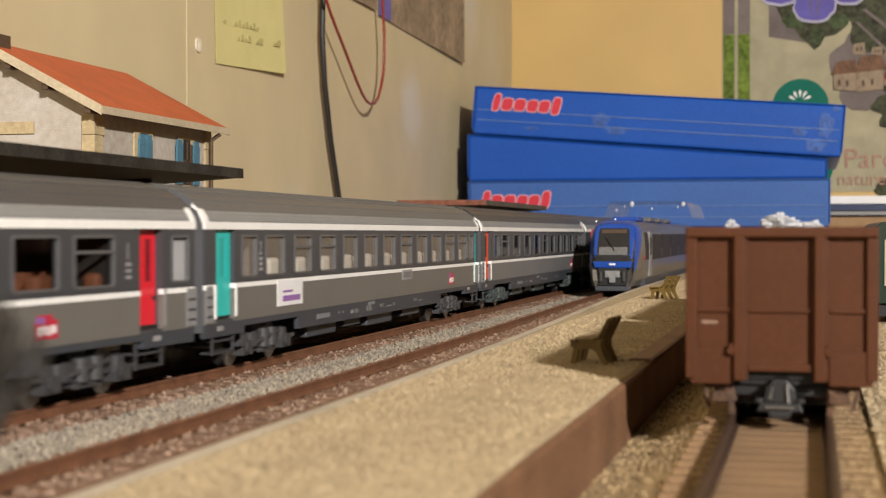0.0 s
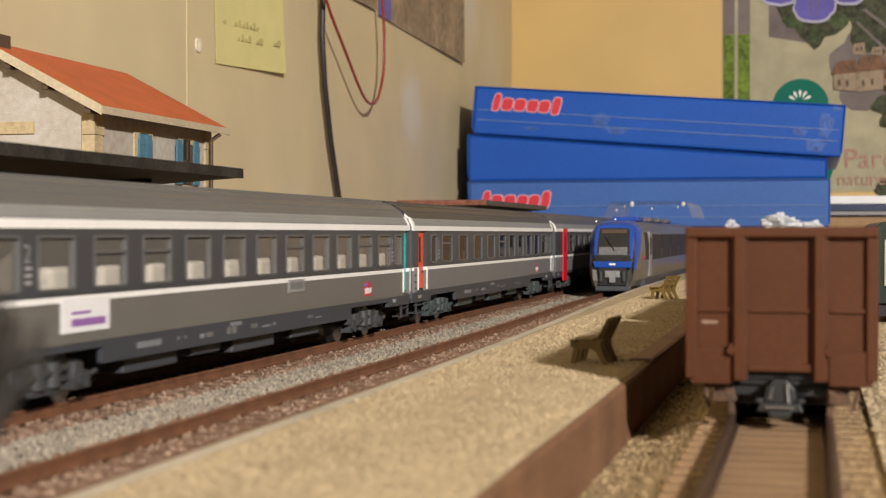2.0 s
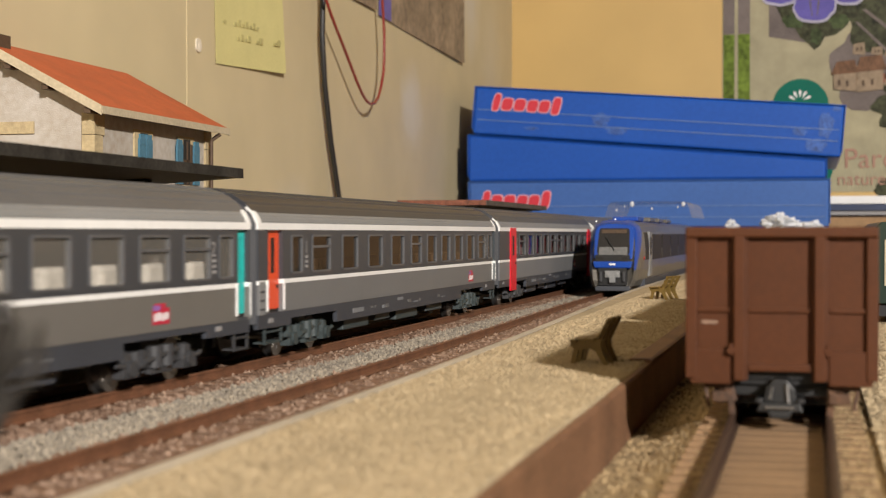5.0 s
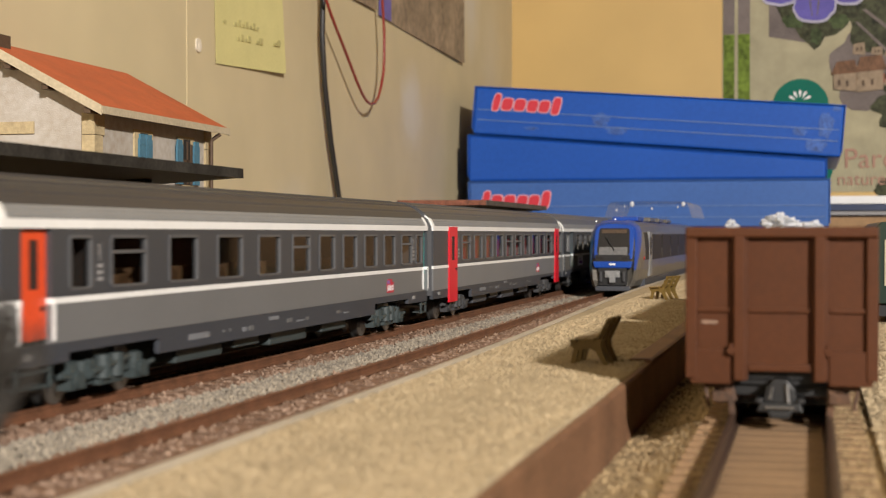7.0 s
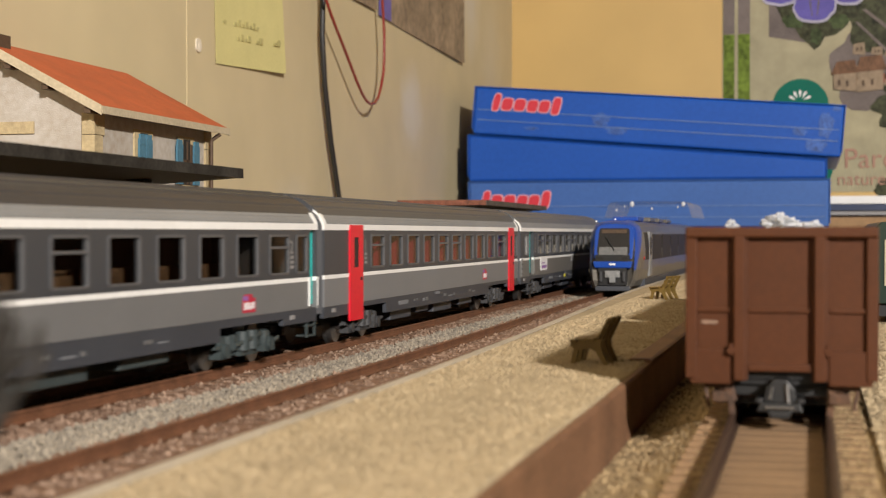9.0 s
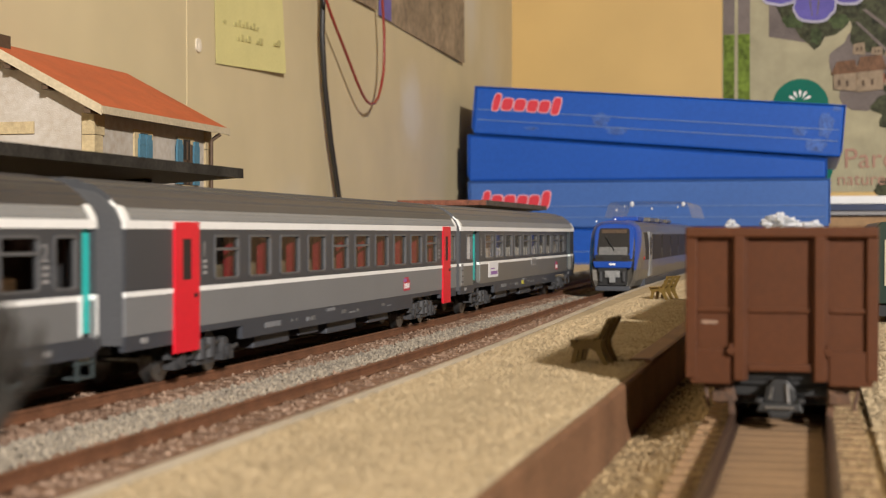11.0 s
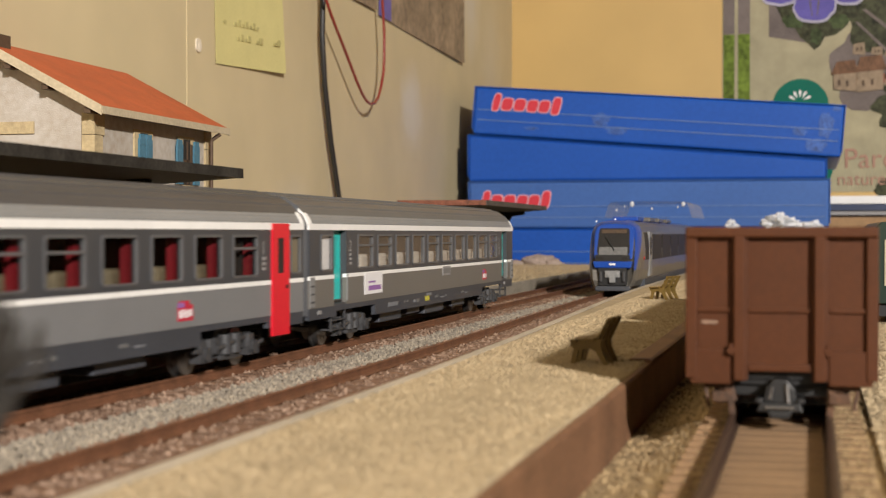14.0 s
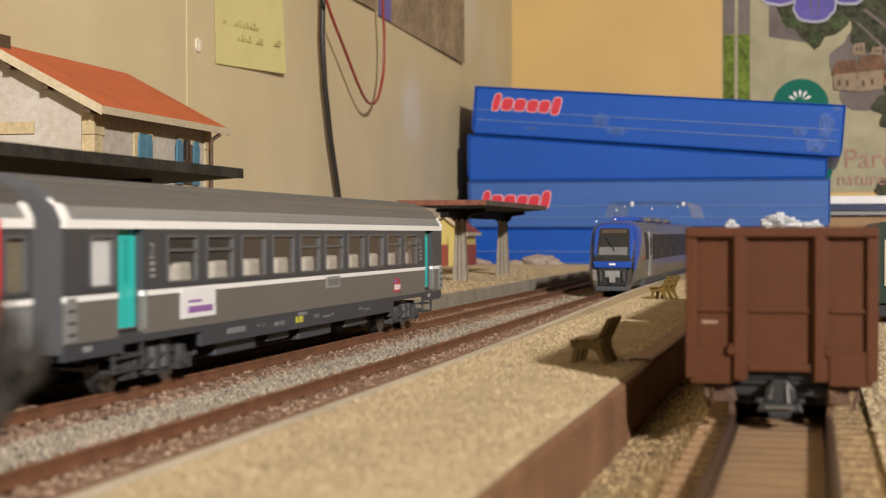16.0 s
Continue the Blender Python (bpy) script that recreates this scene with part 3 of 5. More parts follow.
    # doors
    for i, (a, b) in enumerate(doors):
        dz = door_z
        proud = dz < 10
        for s in (-1, 1):
            x0, x1 = (16.0, 16.75) if proud else (13.9, 14.25) if deep else (14.6, 15.05)
            xa, xb = sorted((s * x0, s * x1))
            zt = 38.2 if proud else 36.4
            v0 = a + (4.0 if deep else 2.0 if not proud else 0.0)
            w0, w1 = v0 + (b - v0) * 0.3, v0 + (b - v0) * 0.68
            bm = bmesh.new()
            box(bm, xa, xb, a + 0.15, b - 0.15, dz, 24.5)
            box(bm, xa, xb, a + 0.15, w0, 24.5, 34.2)
            box(bm, xa, xb, w1, b - 0.15, 24.5, 34.2)
            box(bm, xa, xb, a + 0.15, b - 0.15, 34.2, zt)
            d = part("door", bm, door_mats[i], c, {"turquoise_door_paint": "turquoise door", "orange_door_paint": "orange-red door", "red_door_paint": "bright red door"}[door_mats[i].name])
            bm = bmesh.new(); box(bm, xa * 0.99, xb * 0.99, w0, w1, 24.5, 34.2)
            part("door_window", bm, TURQDARK if door_mats[i] is TURQ else REDDARK if deep else XDARK, d)
            x2 = s * (x1 + 0.25)
            bm = bmesh.new(); box(bm, *sorted((s * x1, x2)), v0 + (b - v0) * 0.76, v0 + (b - v0) * 0.88, 20.2, 21.2)
            part("handle", bm, TURQDARK if door_mats[i] is TURQ else BLACK, d)
            if not proud:
                for yy in ((b + 0.3,) if deep else (a - 1.3, b + 0.3)):
                    bm = bmesh.new()
                    box(bm, *sorted((s * 16.1, s * 16.55)), yy, yy + 0.75, 14.2, 22.6)
                    part("handrail", bm, COVE if deep else WHITE, c)
                bm = bmesh.new()
                for k in range(3):
                    box(bm, *sorted((s * 12, s * 15.8)), a - 0.5, b + 0.5, 5.2 + 3 * k, 5.7 + 3 * k)
                box(bm, *sorted((s * 15.0, s * 15.7)), a - 1.0, a - 0.4, 5, 13.6)
                box(bm, *sorted((s * 15.0, s * 15.7)), b + 0.4, b + 1.0, 5, 13.6)
                part("step", bm, BOGIE2 if greenish else BOGIE, c)
                bm = bmesh.new(); box(bm, *sorted((s * 12.6, s * 13.7)), a, b, 13.6, 36.4)
                part("door_recess", bm, BLACK, c)
                bm = bmesh.new()
                for yy in (a - 0.7, b + 0.02):
                    box(bm, *sorted((s * 13.7, s * 14.88)), yy, yy + 0.68, 13.6, 36.6)
                box(bm, *sorted((s * 13.7, s * 16.0)), a - 0.02, b + 0.02, 36.42, 36.9)
                box(bm, *sorted((s * 13.7, s * 16.0)), a - 0.02, b + 0.02, 12.9, 13.7)
                part("door_jamb", bm, BAND, c, "slate grey door jamb")
    # windows
    for i, (a, b) in enumerate(wins):
        for s in (-1, 1):
            w = bmesh.new()
            x0, x1 = sorted((s * 15.6, s * 16.5))
            ring_frame(w, x0, x1, a - 0.15, b + 0.15, GLZ0 - 0.15, GLZ1 + 0.15, 0.62)
            if i in split:
                box(w, *sorted((s * 15.7, s * 16.4)), a + 0.6, b - 0.6, 31.2, 31.9)
            f = part("window", w, WFRAME, c)
            g = bmesh.new()
            g.faces.new([g.verts.new((s * 15.85 * MM, y * MM, z * MM)) for y, z in ((a + 0.4, GLZ0 + 0.4), (b - 0.4, GLZ0 + 0.4), (b - 0.4, GLZ1 - 0.4), (a + 0.4, GLZ1 - 0.4))])
            p = pane("pane", g, HAZEGLASS if rounded else GLASS if seats is SEATBEIGE else DEEPGLASS if seats is SEATBROWN else DARKGLASS, f)
            p.visible_shadow = False
    # inside
    bm = bmesh.new()
    box(bm, -14.5, 14.5, 3, LEN - 3, 14.4, 14.7)
    box(bm, -14.5, 14.5, 38.6, 39.2, 14.7, 38)
    box(bm, -14.5, 14.5, LEN - 41, LEN - 40, 14.7, 38)
    box(bm, -0.4, 0.4, 41, LEN - 41, 14.7, 37.4)
    box(bm, -14.5, 14.5, 3, LEN - 3, 37.4, 37.8)
    for p, q in spans(3, LEN - 3, wins):
        box(bm, -14.8, -14.3, p, q, GLZ0, GLZ1)
    box(bm, -14.8, -14.3, 3, LEN - 3, 14.7, GLZ0)
    box(bm, -14.8, -14.3, 3, LEN - 3, GLZ1, 37.4)
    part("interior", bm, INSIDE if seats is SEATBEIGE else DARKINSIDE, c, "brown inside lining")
    y = 48.0
    while y < LEN - 46:
        o = part("seat", seat_mesh(seats), seats, c)
        o.location.y = y * MM
        y += 11.4
    # seat tops and curtains close behind the panes
    for i, a in enumerate(big):
        width = widths[i]
        for s in (-1, 1):
            bm = bmesh.new()
            if curtains:
                box(bm, *sorted((s * 12.6, s * 14.2)), a + width * 0.92, a + width * 1.16, 20.0, 35.6)
                part("curtain", bm, CURTAIN, c, "red curtain")
                bm = bmesh.new(); box(bm, *sorted((s * 8.6, s * 12.0)), a + width * 0.72, a + width * 1.2, 19.0, 27.6)
                part("seat_back", bm, seats, c, bevel=1.2)
            else:
                low = seats is SEATBROWN
                f = (0.62 if i % 2 else 0.68) if seats is SEATBEIGE else (0.8 if i % 2 else 0.86)
                box(bm, *sorted((s * (6.0 if low else 9.6), s * (9.8 if low else 13.6))), a + width * f, a + width * (f + (0.42 if low else 0.68)), 19.0, 28.6 if seats is SEATBEIGE else 27.0)
                part("seat_back", bm, seats, c, bevel=1.2)
    for a, b in blinds:
        for s in (-1, 1):
            bm = bmesh.new(); box(bm, *sorted((s * 14.9, s * 15.4)), a - 0.5, b + 0.5, GLZ0 - 0.5, GLZ1 + 0.5)
            part("blind", bm, CREAM if curtains else LABELW, c, "pale frosted window blind")
    # under-floor boxes
    for y0, y1, z0 in ((84, 112, 4.2), (120, 138, 5.2), (146, 176, 4.0), (190, 214, 4.8)):
        bm = bmesh.new(); box(bm, -13.2, 13.2, y0, y1, z0, 11.4)
        part("equipment_box", bm, BOGIE2 if greenish else SKIRT, c, bevel=0.4)
    for y in (48, LEN - 48):
        bg = part("bogie", BOGIES[greenish], BOGIE, c)
        bg.location.y = y * MM
        for d in (-14.7, 14.7):
            w = part("wheelset", WHEEL, STEEL, bg)
            w.location = (0, d * MM, 5.2 * MM)
            WHEELSETS.append((w, d))
    # printed marks on the camera's side
    side = Matrix(((0, 0, 1, 0), (1, 0, 0, 0), (0, 1, 0, 0), (0, 0, 0, 1)))
    for digit, y in marks:
        words("class_number", digit, 5.2, PALEGREY, c, Matrix.Translation((16.22 * MM, y * MM, 29.8 * MM)) @ side)
        bm = bmesh.new()
        for k in range(3):
            box(bm, 16.2, 16.26, y + 0.4, y + 2.8, 28.3 - k * 1.4, 29.1 - k * 1.4)
        part("print_bar", bm, PALEGREY, c)
    if emblem:
        bm = bmesh.new()
        prism(bm, [(16.19, 14.6), (16.28, 14.6), (16.28, 18.4), (16.19, 18.4)], emblem, emblem + 8.4)
        prism(bm, [(16.19, 18.4), (16.28, 18.4), (16.28, 19.4), (16.19, 19.4)], emblem + 0.8, emblem + 6.4)
        e = part("emblem", bm, PINK, c, "red square emblem")
        for k, (ya, yb, za, zb) in enumerate(((0.8, 2.2, 15.3, 17.2), (2.7, 4.0, 15.5, 17.4), (4.5, 5.6, 15.3, 17.1), (6.1, 7.6, 15.6, 17.3))):
            bm = bmesh.new(); box(bm, 16.28, 16.33, emblem + ya, emblem + yb, za, zb)
            part("emblem_bar", bm, LABELW, e)
        bm = bmesh.new(); box(bm, 16.28, 16.32, emblem + 0.2, emblem + 3.6, 17.8, 19.0)
        part("emblem_corner", bm, VIOLET, e)
    if sticker:
        y = sticker
        bm = bmesh.new(); box(bm, 16.19, 16.42, y, y + 20.5, 15.2, 22.3)
        e = part("sticker", bm, LABELW, c, "white rectangular sticker with violet bars")
        bm = bmesh.new()
        box(bm, 16.42, 16.47, y + 4, y + 18.5, 16.4, 18.0)
        box(bm, 16.42, 16.47, y + 4, y + 12, 18.9, 19.5)
        part("sticker_bar", bm, VIOLET, e)
        bm = bmesh.new(); box(bm, 16.0, 16.2, 136, 138.2, 9.6, 11.4); box(bm, 16.0, 16.2, 139.2, 141.6, 9.6, 11.4)
        part("warning_plate", bm, YELLOW if door_z < 14 else FAINT, c)
    if hatch:
        bm = bmesh.new(); box(bm, 16.1, 16.42, hatch, hatch + 13, 18.6, 22.2)
        e = part("side_plate", bm, PALEGREY, c, "grey destination plate")
        bm = bmesh.new(); box(bm, 16.42, 16.46, hatch + 1, hatch + 12, 19.4, 21.4)
        part("plate_face", bm, LOWER, e)
    for y, w, z, h, m in ((85, 12, 9.6, 1.9, STENCIL), (106, 1, 10.2, 1.0, FAINT), (110, 1, 10.2, 1.0, FAINT), (119, 2.5, 9.6, 1.4, STENCIL), (123, 3.5, 9.5, 1.7, FAINT), (138, 7, 11.4, 1.3, STENCIL), (152, 4, 10.0, 1.5, FAINT), (160, 6, 9.8, 0.7, STENCIL), (168, 2, 9.8, 1.3, FAINT), (196, 4, 10.2, 1.2, FAINT), (203, 5, 10.0, 0.5, STENCIL)):
        bm = bmesh.new(); box(bm, 16.0, 16.2, y, y + w, z + h * 0.1, z + h * 0.85)
        part("stencil", bm, m, c)
    for y in (9, LEN - 22):
        bm = bmesh.new(); box(bm, 16.0, 16.3, y, y + 3.2, 11.0, 12.2)
        part("plate", bm, PALEGREY, c)
    return c


COACHES = [
    coach("grey coach with white stripes and a red door, first class", [248.8 - 22.5 * k for k in range(9)][::-1], 16.9, [(6, 14), (292.5, 301.4)], [(17.6, 28.7), (277.3, 288.4)], [RED, RED], 13.8, SEATRUST, [("1", 270.4)], 234.3, split=(8, 4), blinds=[(6, 14), (292.5, 301.4)], deep=True, lower=LOWERWARM),
    coach("grey coach with white stripes, turquoise doors and a white sticker", [41.9 + 22.9 * k - 0.05 * k * k for k in range(11)], 14.9, [(24.7, 35.6), (285.7, 294.4)], [(7.8, 19.8), (297.2, 304)], [TURQ, TURQ], 14.6, SEATBEIGE, [("2", 37), ("2", 281.4)], 250.2, sticker=50.9, split=(1, 2, 6, 9, 10), hatch=179.3, rounded=True, lower=LOWERWARM),
    coach("grey coach with white stripes, one orange and one turquoise door", [44.7, 73.6, 101.9, 129.6, 156, 179.3, 202, 224.6, 246.8, 268.7], [17.2, 16.4, 16.6, 16.6, 15, 14.7, 14.4, 14.2, 14, 14], [(26.8, 36.2), (288.2, 296.8)], [(8.4, 19.8), (299.2, 304.2)], [ORANGE, TURQ], 14.6, SEATBROWN, [("1", 38.4), ("2", 283.6)], 250.5, split=(0, 4, 9), greenish=True, belt=13.6),
    coach("grey coach with white stripes, proud red doors and red curtains", [50 + 23.35 * k - 0.055 * k * k for k in range(10)], 15.9, [(295.1, 302.6)], [(25.7, 39.9), (280.9, 293.2)], [RED, RED], 7.4, SEATTAN, [("1", 42.6), ("1", 274.4)], 223.9, split=(0, 4, 5, 9), curtains=True, blinds=[(295.1, 302.6)], lower=LOWERCOOL),
    coach("last grey coach with white stripes, turquoise doors and a white sticker", [48.8 + 22.75 * k - 0.04 * k * k for k in range(10)], 17.2, [(11.4, 22)], [(24.2, 36.5), (279.3, 290.5)], [TURQ, TURQ], 13.8, SEATBEIGE, [("2", 39.6), ("2", 271.4)], 236.6, sticker=56.2, split=(0, 1, 4, 5, 8, 9), hatch=162.5, blinds=[(11.4, 22)], deep=True, lower=LOWERWARM),
]
STARTS = (25.0, 334.4, 645.3, 959.3, 1271.5)


# ---- loose stones and sand ----
def stones(name, n, xs, ys, z, r, material, label, category, seed, keep=None, shift=None, lift=None):
    """Many small faceted grains in one mesh."""
    g = np.random.default_rng(seed)
    y = ys[0] + (ys[1] - ys[0]) * g.random(n) ** 1.25
    x = xs[0] + (xs[1] - xs[0]) * g.random(n)
    if keep is not None:
        k = keep(x)
        x, y = x[k], y[k]
    n = len(x)
    if shift is not None:
        x = x + np.array([shift(v) for v in y])
    rr = r[0] + (r[1] - r[0]) * g.random(n)
    zz = z[0] + (z[1] - z[0]) * g.random(n)
    if lift is not None:
        zz = zz + np.array([lift(v) for v in x])
    base = np.array([(1, 0, 0), (-1, 0, 0), (0, 1, 0), (0, -1, 0), (0, 0, 1), (0, 0, -1)], float)
    v = base[None] * rr[:, None, None] * (0.65 + 0.7 * g.random((n, 6, 1)))
    a = g.random(n) * 6.28
    b = (g.random(n) - 0.5) * 1.6
    ca, sa, cb, sb = np.cos(a), np.sin(a), np.cos(b), np.sin(b)
    vx, vy, vz = v[..., 0], v[..., 1], v[..., 2]
    vy, vz = vy * cb[:, None] - vz * sb[:, None], vy * sb[:, None] + vz * cb[:, None]
    vx, vy = vx * ca[:, None] - vy * sa[:, None], vx * sa[:, None] + vy * ca[:, None]
    co = np.stack((vx + x[:, None], vy + y[:, None], vz + zz[:, None]), -1).reshape(-1, 3) * MM
    tri = np.array([(0, 2, 4), (2, 1, 4), (1, 3, 4), (3, 0, 4), (2, 0, 5), (1, 2, 5), (3, 1, 5), (0, 3, 5)])
    fa = (tri[None] + 6 * np.arange(n)[:, None, None]).reshape(-1, 3)
    me = bpy.data.meshes.new(name)
    me.from_pydata(co.tolist(), [], fa.tolist())
    me.materials.append(material)
    return tagged(new(name, me), label, category, kind="stuff")


def off_rails(*cs):
    def keep(x):
        k = np.ones(len(x), bool)
        for c in cs:
            k &= np.abs(x - c) > 1.1
        return k
    return keep


stones("ballast", 30000, (-142, -125), (180, 1500), (-4.2, -3.1), (0.4, 0.8), STONE, "pale grey ballast stones between the tracks", "ballast", 1, None, lambda y: curve(y) * 0.5)
stones("ballast_rusty", 44000, (-178, -141), (180, 1700), (-4.3, -2.9), (0.55, 1.05), RUSTSTONE, "rust-brown ballast round the main track", "ballast", 2, off_rails(XT - 8.65, XT + 8.65), curve)
stones("ballast_rusty", 40000, (-126, -84.0), (150, 1500), (-4.3, -2.8), (0.55, 1.1), RUSTSTONE, "rust-brown ballast beside the platform", "ballast", 3, off_rails(XN - 8.65, XN + 8.65), bend)
stones("sand_grains", 36000, (-81.5, -38.2), (110, 1000), (4.95, 5.25), (0.16, 0.34), SANDGRAIN, "sand grains on the platform", "sand", 4)
stones("sand_grains", 24000, (11, 70), (190, 1000), (-0.3, 0.25), (0.25, 0.6), SANDGRAIN, "glittering coarse sand by the siding", "sand", 5)
stones("sand_grains", 18000, (-36.3, 11), (150, 700), (-0.15, 0.25), (0.2, 0.4), DARKGRAIN, "sand in the siding", "sand", 6, lambda x: np.abs(x - XW) > 10, None, lambda x: float(np.interp(x, (-36.7, -30, -21, -17), (-7.4, -6.4, -2.0, -1.05))))
stones("sand_grains", 16000, (-330, -180.5), (600, 1430), (4.9, 5.3), (0.25, 0.5), SANDGRAIN, "sand grains on the platform by the wall", "sand", 7)


# ---- blue cartons ----
def carton(label, m, w, h0, h1, depth, paint, lines, mark):
    t = thing("cardboard_box", m, label, "box", "stacked blue boxes")
    bm = bmesh.new()
    prism(bm, [(0, 0), (w, 0), (w, h1), (0, h0)], 0, depth)
    part("tray", bm, paint, t, bevel=2.2)
    bm = bmesh.new()
    prism(bm, [(-1.2, h0 * 0.10), (-0.2, h0 * 0.10), (-0.2, h0 + 0.2), (w + 0.2, h1 + 0.2), (w + 0.2, h1 * 0.10), (w + 1.2, h1 * 0.10), (w + 1.2, h1 + 1.2), (-1.2, h0 + 1.2)], -0.4, depth + 0.4)
    part("lid", bm, paint, t, bevel=0.4)
    for k in lines:
        bm = bmesh.new()
        prism(bm, [(4, h0 * k), (w - 4, h1 * k), (w - 4, h1 * k + 0.9), (4, h0 * k + 0.9)], -0.9, -0.35)
        part("printed_line", bm, BOXLINE, t)
    if mark:
        x, z = mark
        for dx, zz, rx, rz in ((4, 7.5, 3.4, 8.6), (15, 6, 5.4, 6.0), (28, 6, 5.6, 5.8), (41, 5.6, 5.2, 5.8), (53, 5.8, 5.2, 5.8), (65, 7.0, 4.0, 8.6)):
            for grow, y0, y1, m, nm in ((1.0, -1.0, -0.4, BOXPINK, "brand_mark"), (0.0, -1.3, -0.99, BOXRED, "brand_mark_face")):
                bm = bmesh.new()
                out = []
                for i in range(16):
                    u, v = math.cos(i * math.pi / 8), math.sin(i * math.pi / 8)
                    u, v = math.copysign(abs(u) ** 0.6, u) * (rx + grow), math.copysign(abs(v) ** 0.6, v) * (rz + grow)
                    out.append((x + dx + u + v * 0.18, z + zz + v))
                prism(bm, out, y0, y1)
                if grow:
                    o = part(nm, bm, m, t)
                else:
                    part(nm, bm, m, o)
    return t


carton("blue cardboard box at the bottom of a stack", pose(-0.338, 1.464, -0.006), 352, 45.5, 45.5, 290, BOXBLUE, (0.25, 0.5), None)
carton("faded blue cardboard box with thin pale lines and red lettering bars", pose(-0.338, 1.460, 0.0410), 354, 46.0, 46.0, 290, BOXBLUE2, (0.22, 0.46), (14, 21))
carton("plain blue cardboard box, crushed at one side", pose(-0.339, 1.462, 0.0885), 352, 46.5, 17.7, 290, BOXBLUE, (), None)
carton("blue cardboard box with red lettering bars, lying askew on the stack", pose(-0.3345, 1.459, 0.1368, 0, 4.55, 0), 362, 47.0, 49.0, 290, BOXBLUE, (0.30, 0.52), (19, 25.5))

TOPBOX = bpy.data.objects["cardboard_box.003"]
for i, (x, z, rx, rz) in enumerate(((130, 22, 9, 7), (146, 12, 11, 4), (346, 30, 7, 12), (338, 10, 10, 6), (322, 22, 7, 4), (355, 46, 4, 2.5), (60, 9, 8, 2))):
    bm = bmesh.new()
    prism(bm, [(x + rx * (1 + 0.5 * noise.noise(Vector((math.cos(k / 3) * 2, math.sin(k / 3) * 2, i)))) * math.cos(k / 3), z + rz * (1 + 0.5 * noise.noise(Vector((math.cos(k / 3) * 2, math.sin(k / 3) * 2, i)))) * math.sin(k / 3)) for k in range(18)], -0.55, -0.38)
    part("scuff", bm, SCUFF, TOPBOX, "pale scuff")


# ---- red-brown open wagon ----
def wagon():
    t = thing("open_wagon", pose(XW * MM, 0.281, 0.0018), "red-brown open goods wagon with ribbed end, standing on the siding", "wagon", "coupled open wagons")
    W, L, z0, z1 = 16.6, 158, 5.9, 34.9
    bm = bmesh.new(); box(bm, -W, W, 0.8, 1.8, z0 + 2.5, z1 - 1.5)
    end = part("end_wall", bm, WAGON, t, bevel=0.15)
    bm = bmesh.new(); box(bm, -W, W, L - 1.8, L - 0.8, z0, z1 - 1.5)
    part("end_wall", bm, WAGON, t)
    for s in (-1, 1):
        bm = bmesh.new(); box(bm, *sorted((s * (W - 1), s * W)), 1.8, L - 1.8, z0, z1 - 1.5)
        side = part("side_wall", bm, WAGON, t)
        for k in range(9):
            bm = bmesh.new(); box(bm, *sorted((s * (W - 0.1), s * (W + 1.0))), 8 + k * 17.6, 10 + k * 17.6, z0, z1 - 1.5)
            part("side_rib", bm, WAGON, side)
        bm = bmesh.new(); box(bm, *sorted((s * (W - 1.2), s * (W + 0.9))), -0.4, 1.5, z0 + 0.5, z1 - 1.6)
        part("corner_post", bm, WAGON, t, bevel=0.2)
    bm = bmesh.new()
    box(bm, -W - 0.9, W + 0.9, -1.0, 1.9, z1 - 2.0, z1)
    box(bm, -W - 0.9, W + 0.9, L - 1.9, L + 1.0, z1 - 2.0, z1)
    for s in (-1, 1):
        box(bm, *sorted((s * (W - 1.2), s * (W + 0.9))), 1.7, L - 1.7, z1 - 2.0, z1)
    part("top_rim", bm, WAGON, t, "red-brown rim round the top", bevel=0.35)
    for x in (-7.5, 7.1):
        bm = bmesh.new(); box(bm, x - 1.0, x + 1.0, -1.3, 0.9, z0 + 0.3, z1 - 1.8)
        box(bm, x - 1.5, x + 1.5, -0.2, 0.9, z0 + 0.3, z1 - 1.8)
        r = part("end_rib", bm, WAGON, t, bevel=0.2)
        bm = bmesh.new(); rod(bm, (x - 1.5 if x < 0 else x + 1.5, -0.7, z0 + 5.0), (x - 1.5 if x < 0 else x + 1.5, -0.7, z0 + 7.2), 0.45)
        rod(bm, (x - 1.5 if x < 0 else x + 1.5, -1.5, z0 + 6.0), (x - 1.5 if x < 0 else x + 1.5, 0.8, z0 + 6.0), 0.75, 12)
        part("hinge", bm, WAGON, r)
    for a, b in ((-W, -9.0), (-5.9, 5.5), (8.7, W)):
        bm = bmesh.new(); box(bm, a, b, 0.2, 0.9, 18.9, 19.7)
        part("end_rail", bm, WAGON, t, bevel=0.15)
        bm = bmesh.new(); box(bm, a, b, -0.1, 1.9, z0 - 0.5 if abs(a) > 6 or b > 6 else z0 + 2.0, z0 + (6.0 if abs(a) > 6 or b > 6 else 3.4))
        part("end_flap", bm, WAGON, t, bevel=0.2)
    bm = bmesh.new(); box(bm, -14.6, -11.6, 0.66, 0.8, 16.7, 17.3)
    part("stencil", bm, FADED, t, "worn stencil")
    bm = bmesh.new(); box(bm, -W + 0.6, W - 0.6, 3.0, L - 1, z0 - 0.6, z0 + 0.6)
    part("floor_frame", bm, BLACK, t)
    bm = bmesh.new(); box(bm, -12.5, 12.5, 4.2, 6.0, 3.0, 5.1)
    part("buffer_beam", bm, BLACK, t, "dark buffer beam", bevel=0.2)
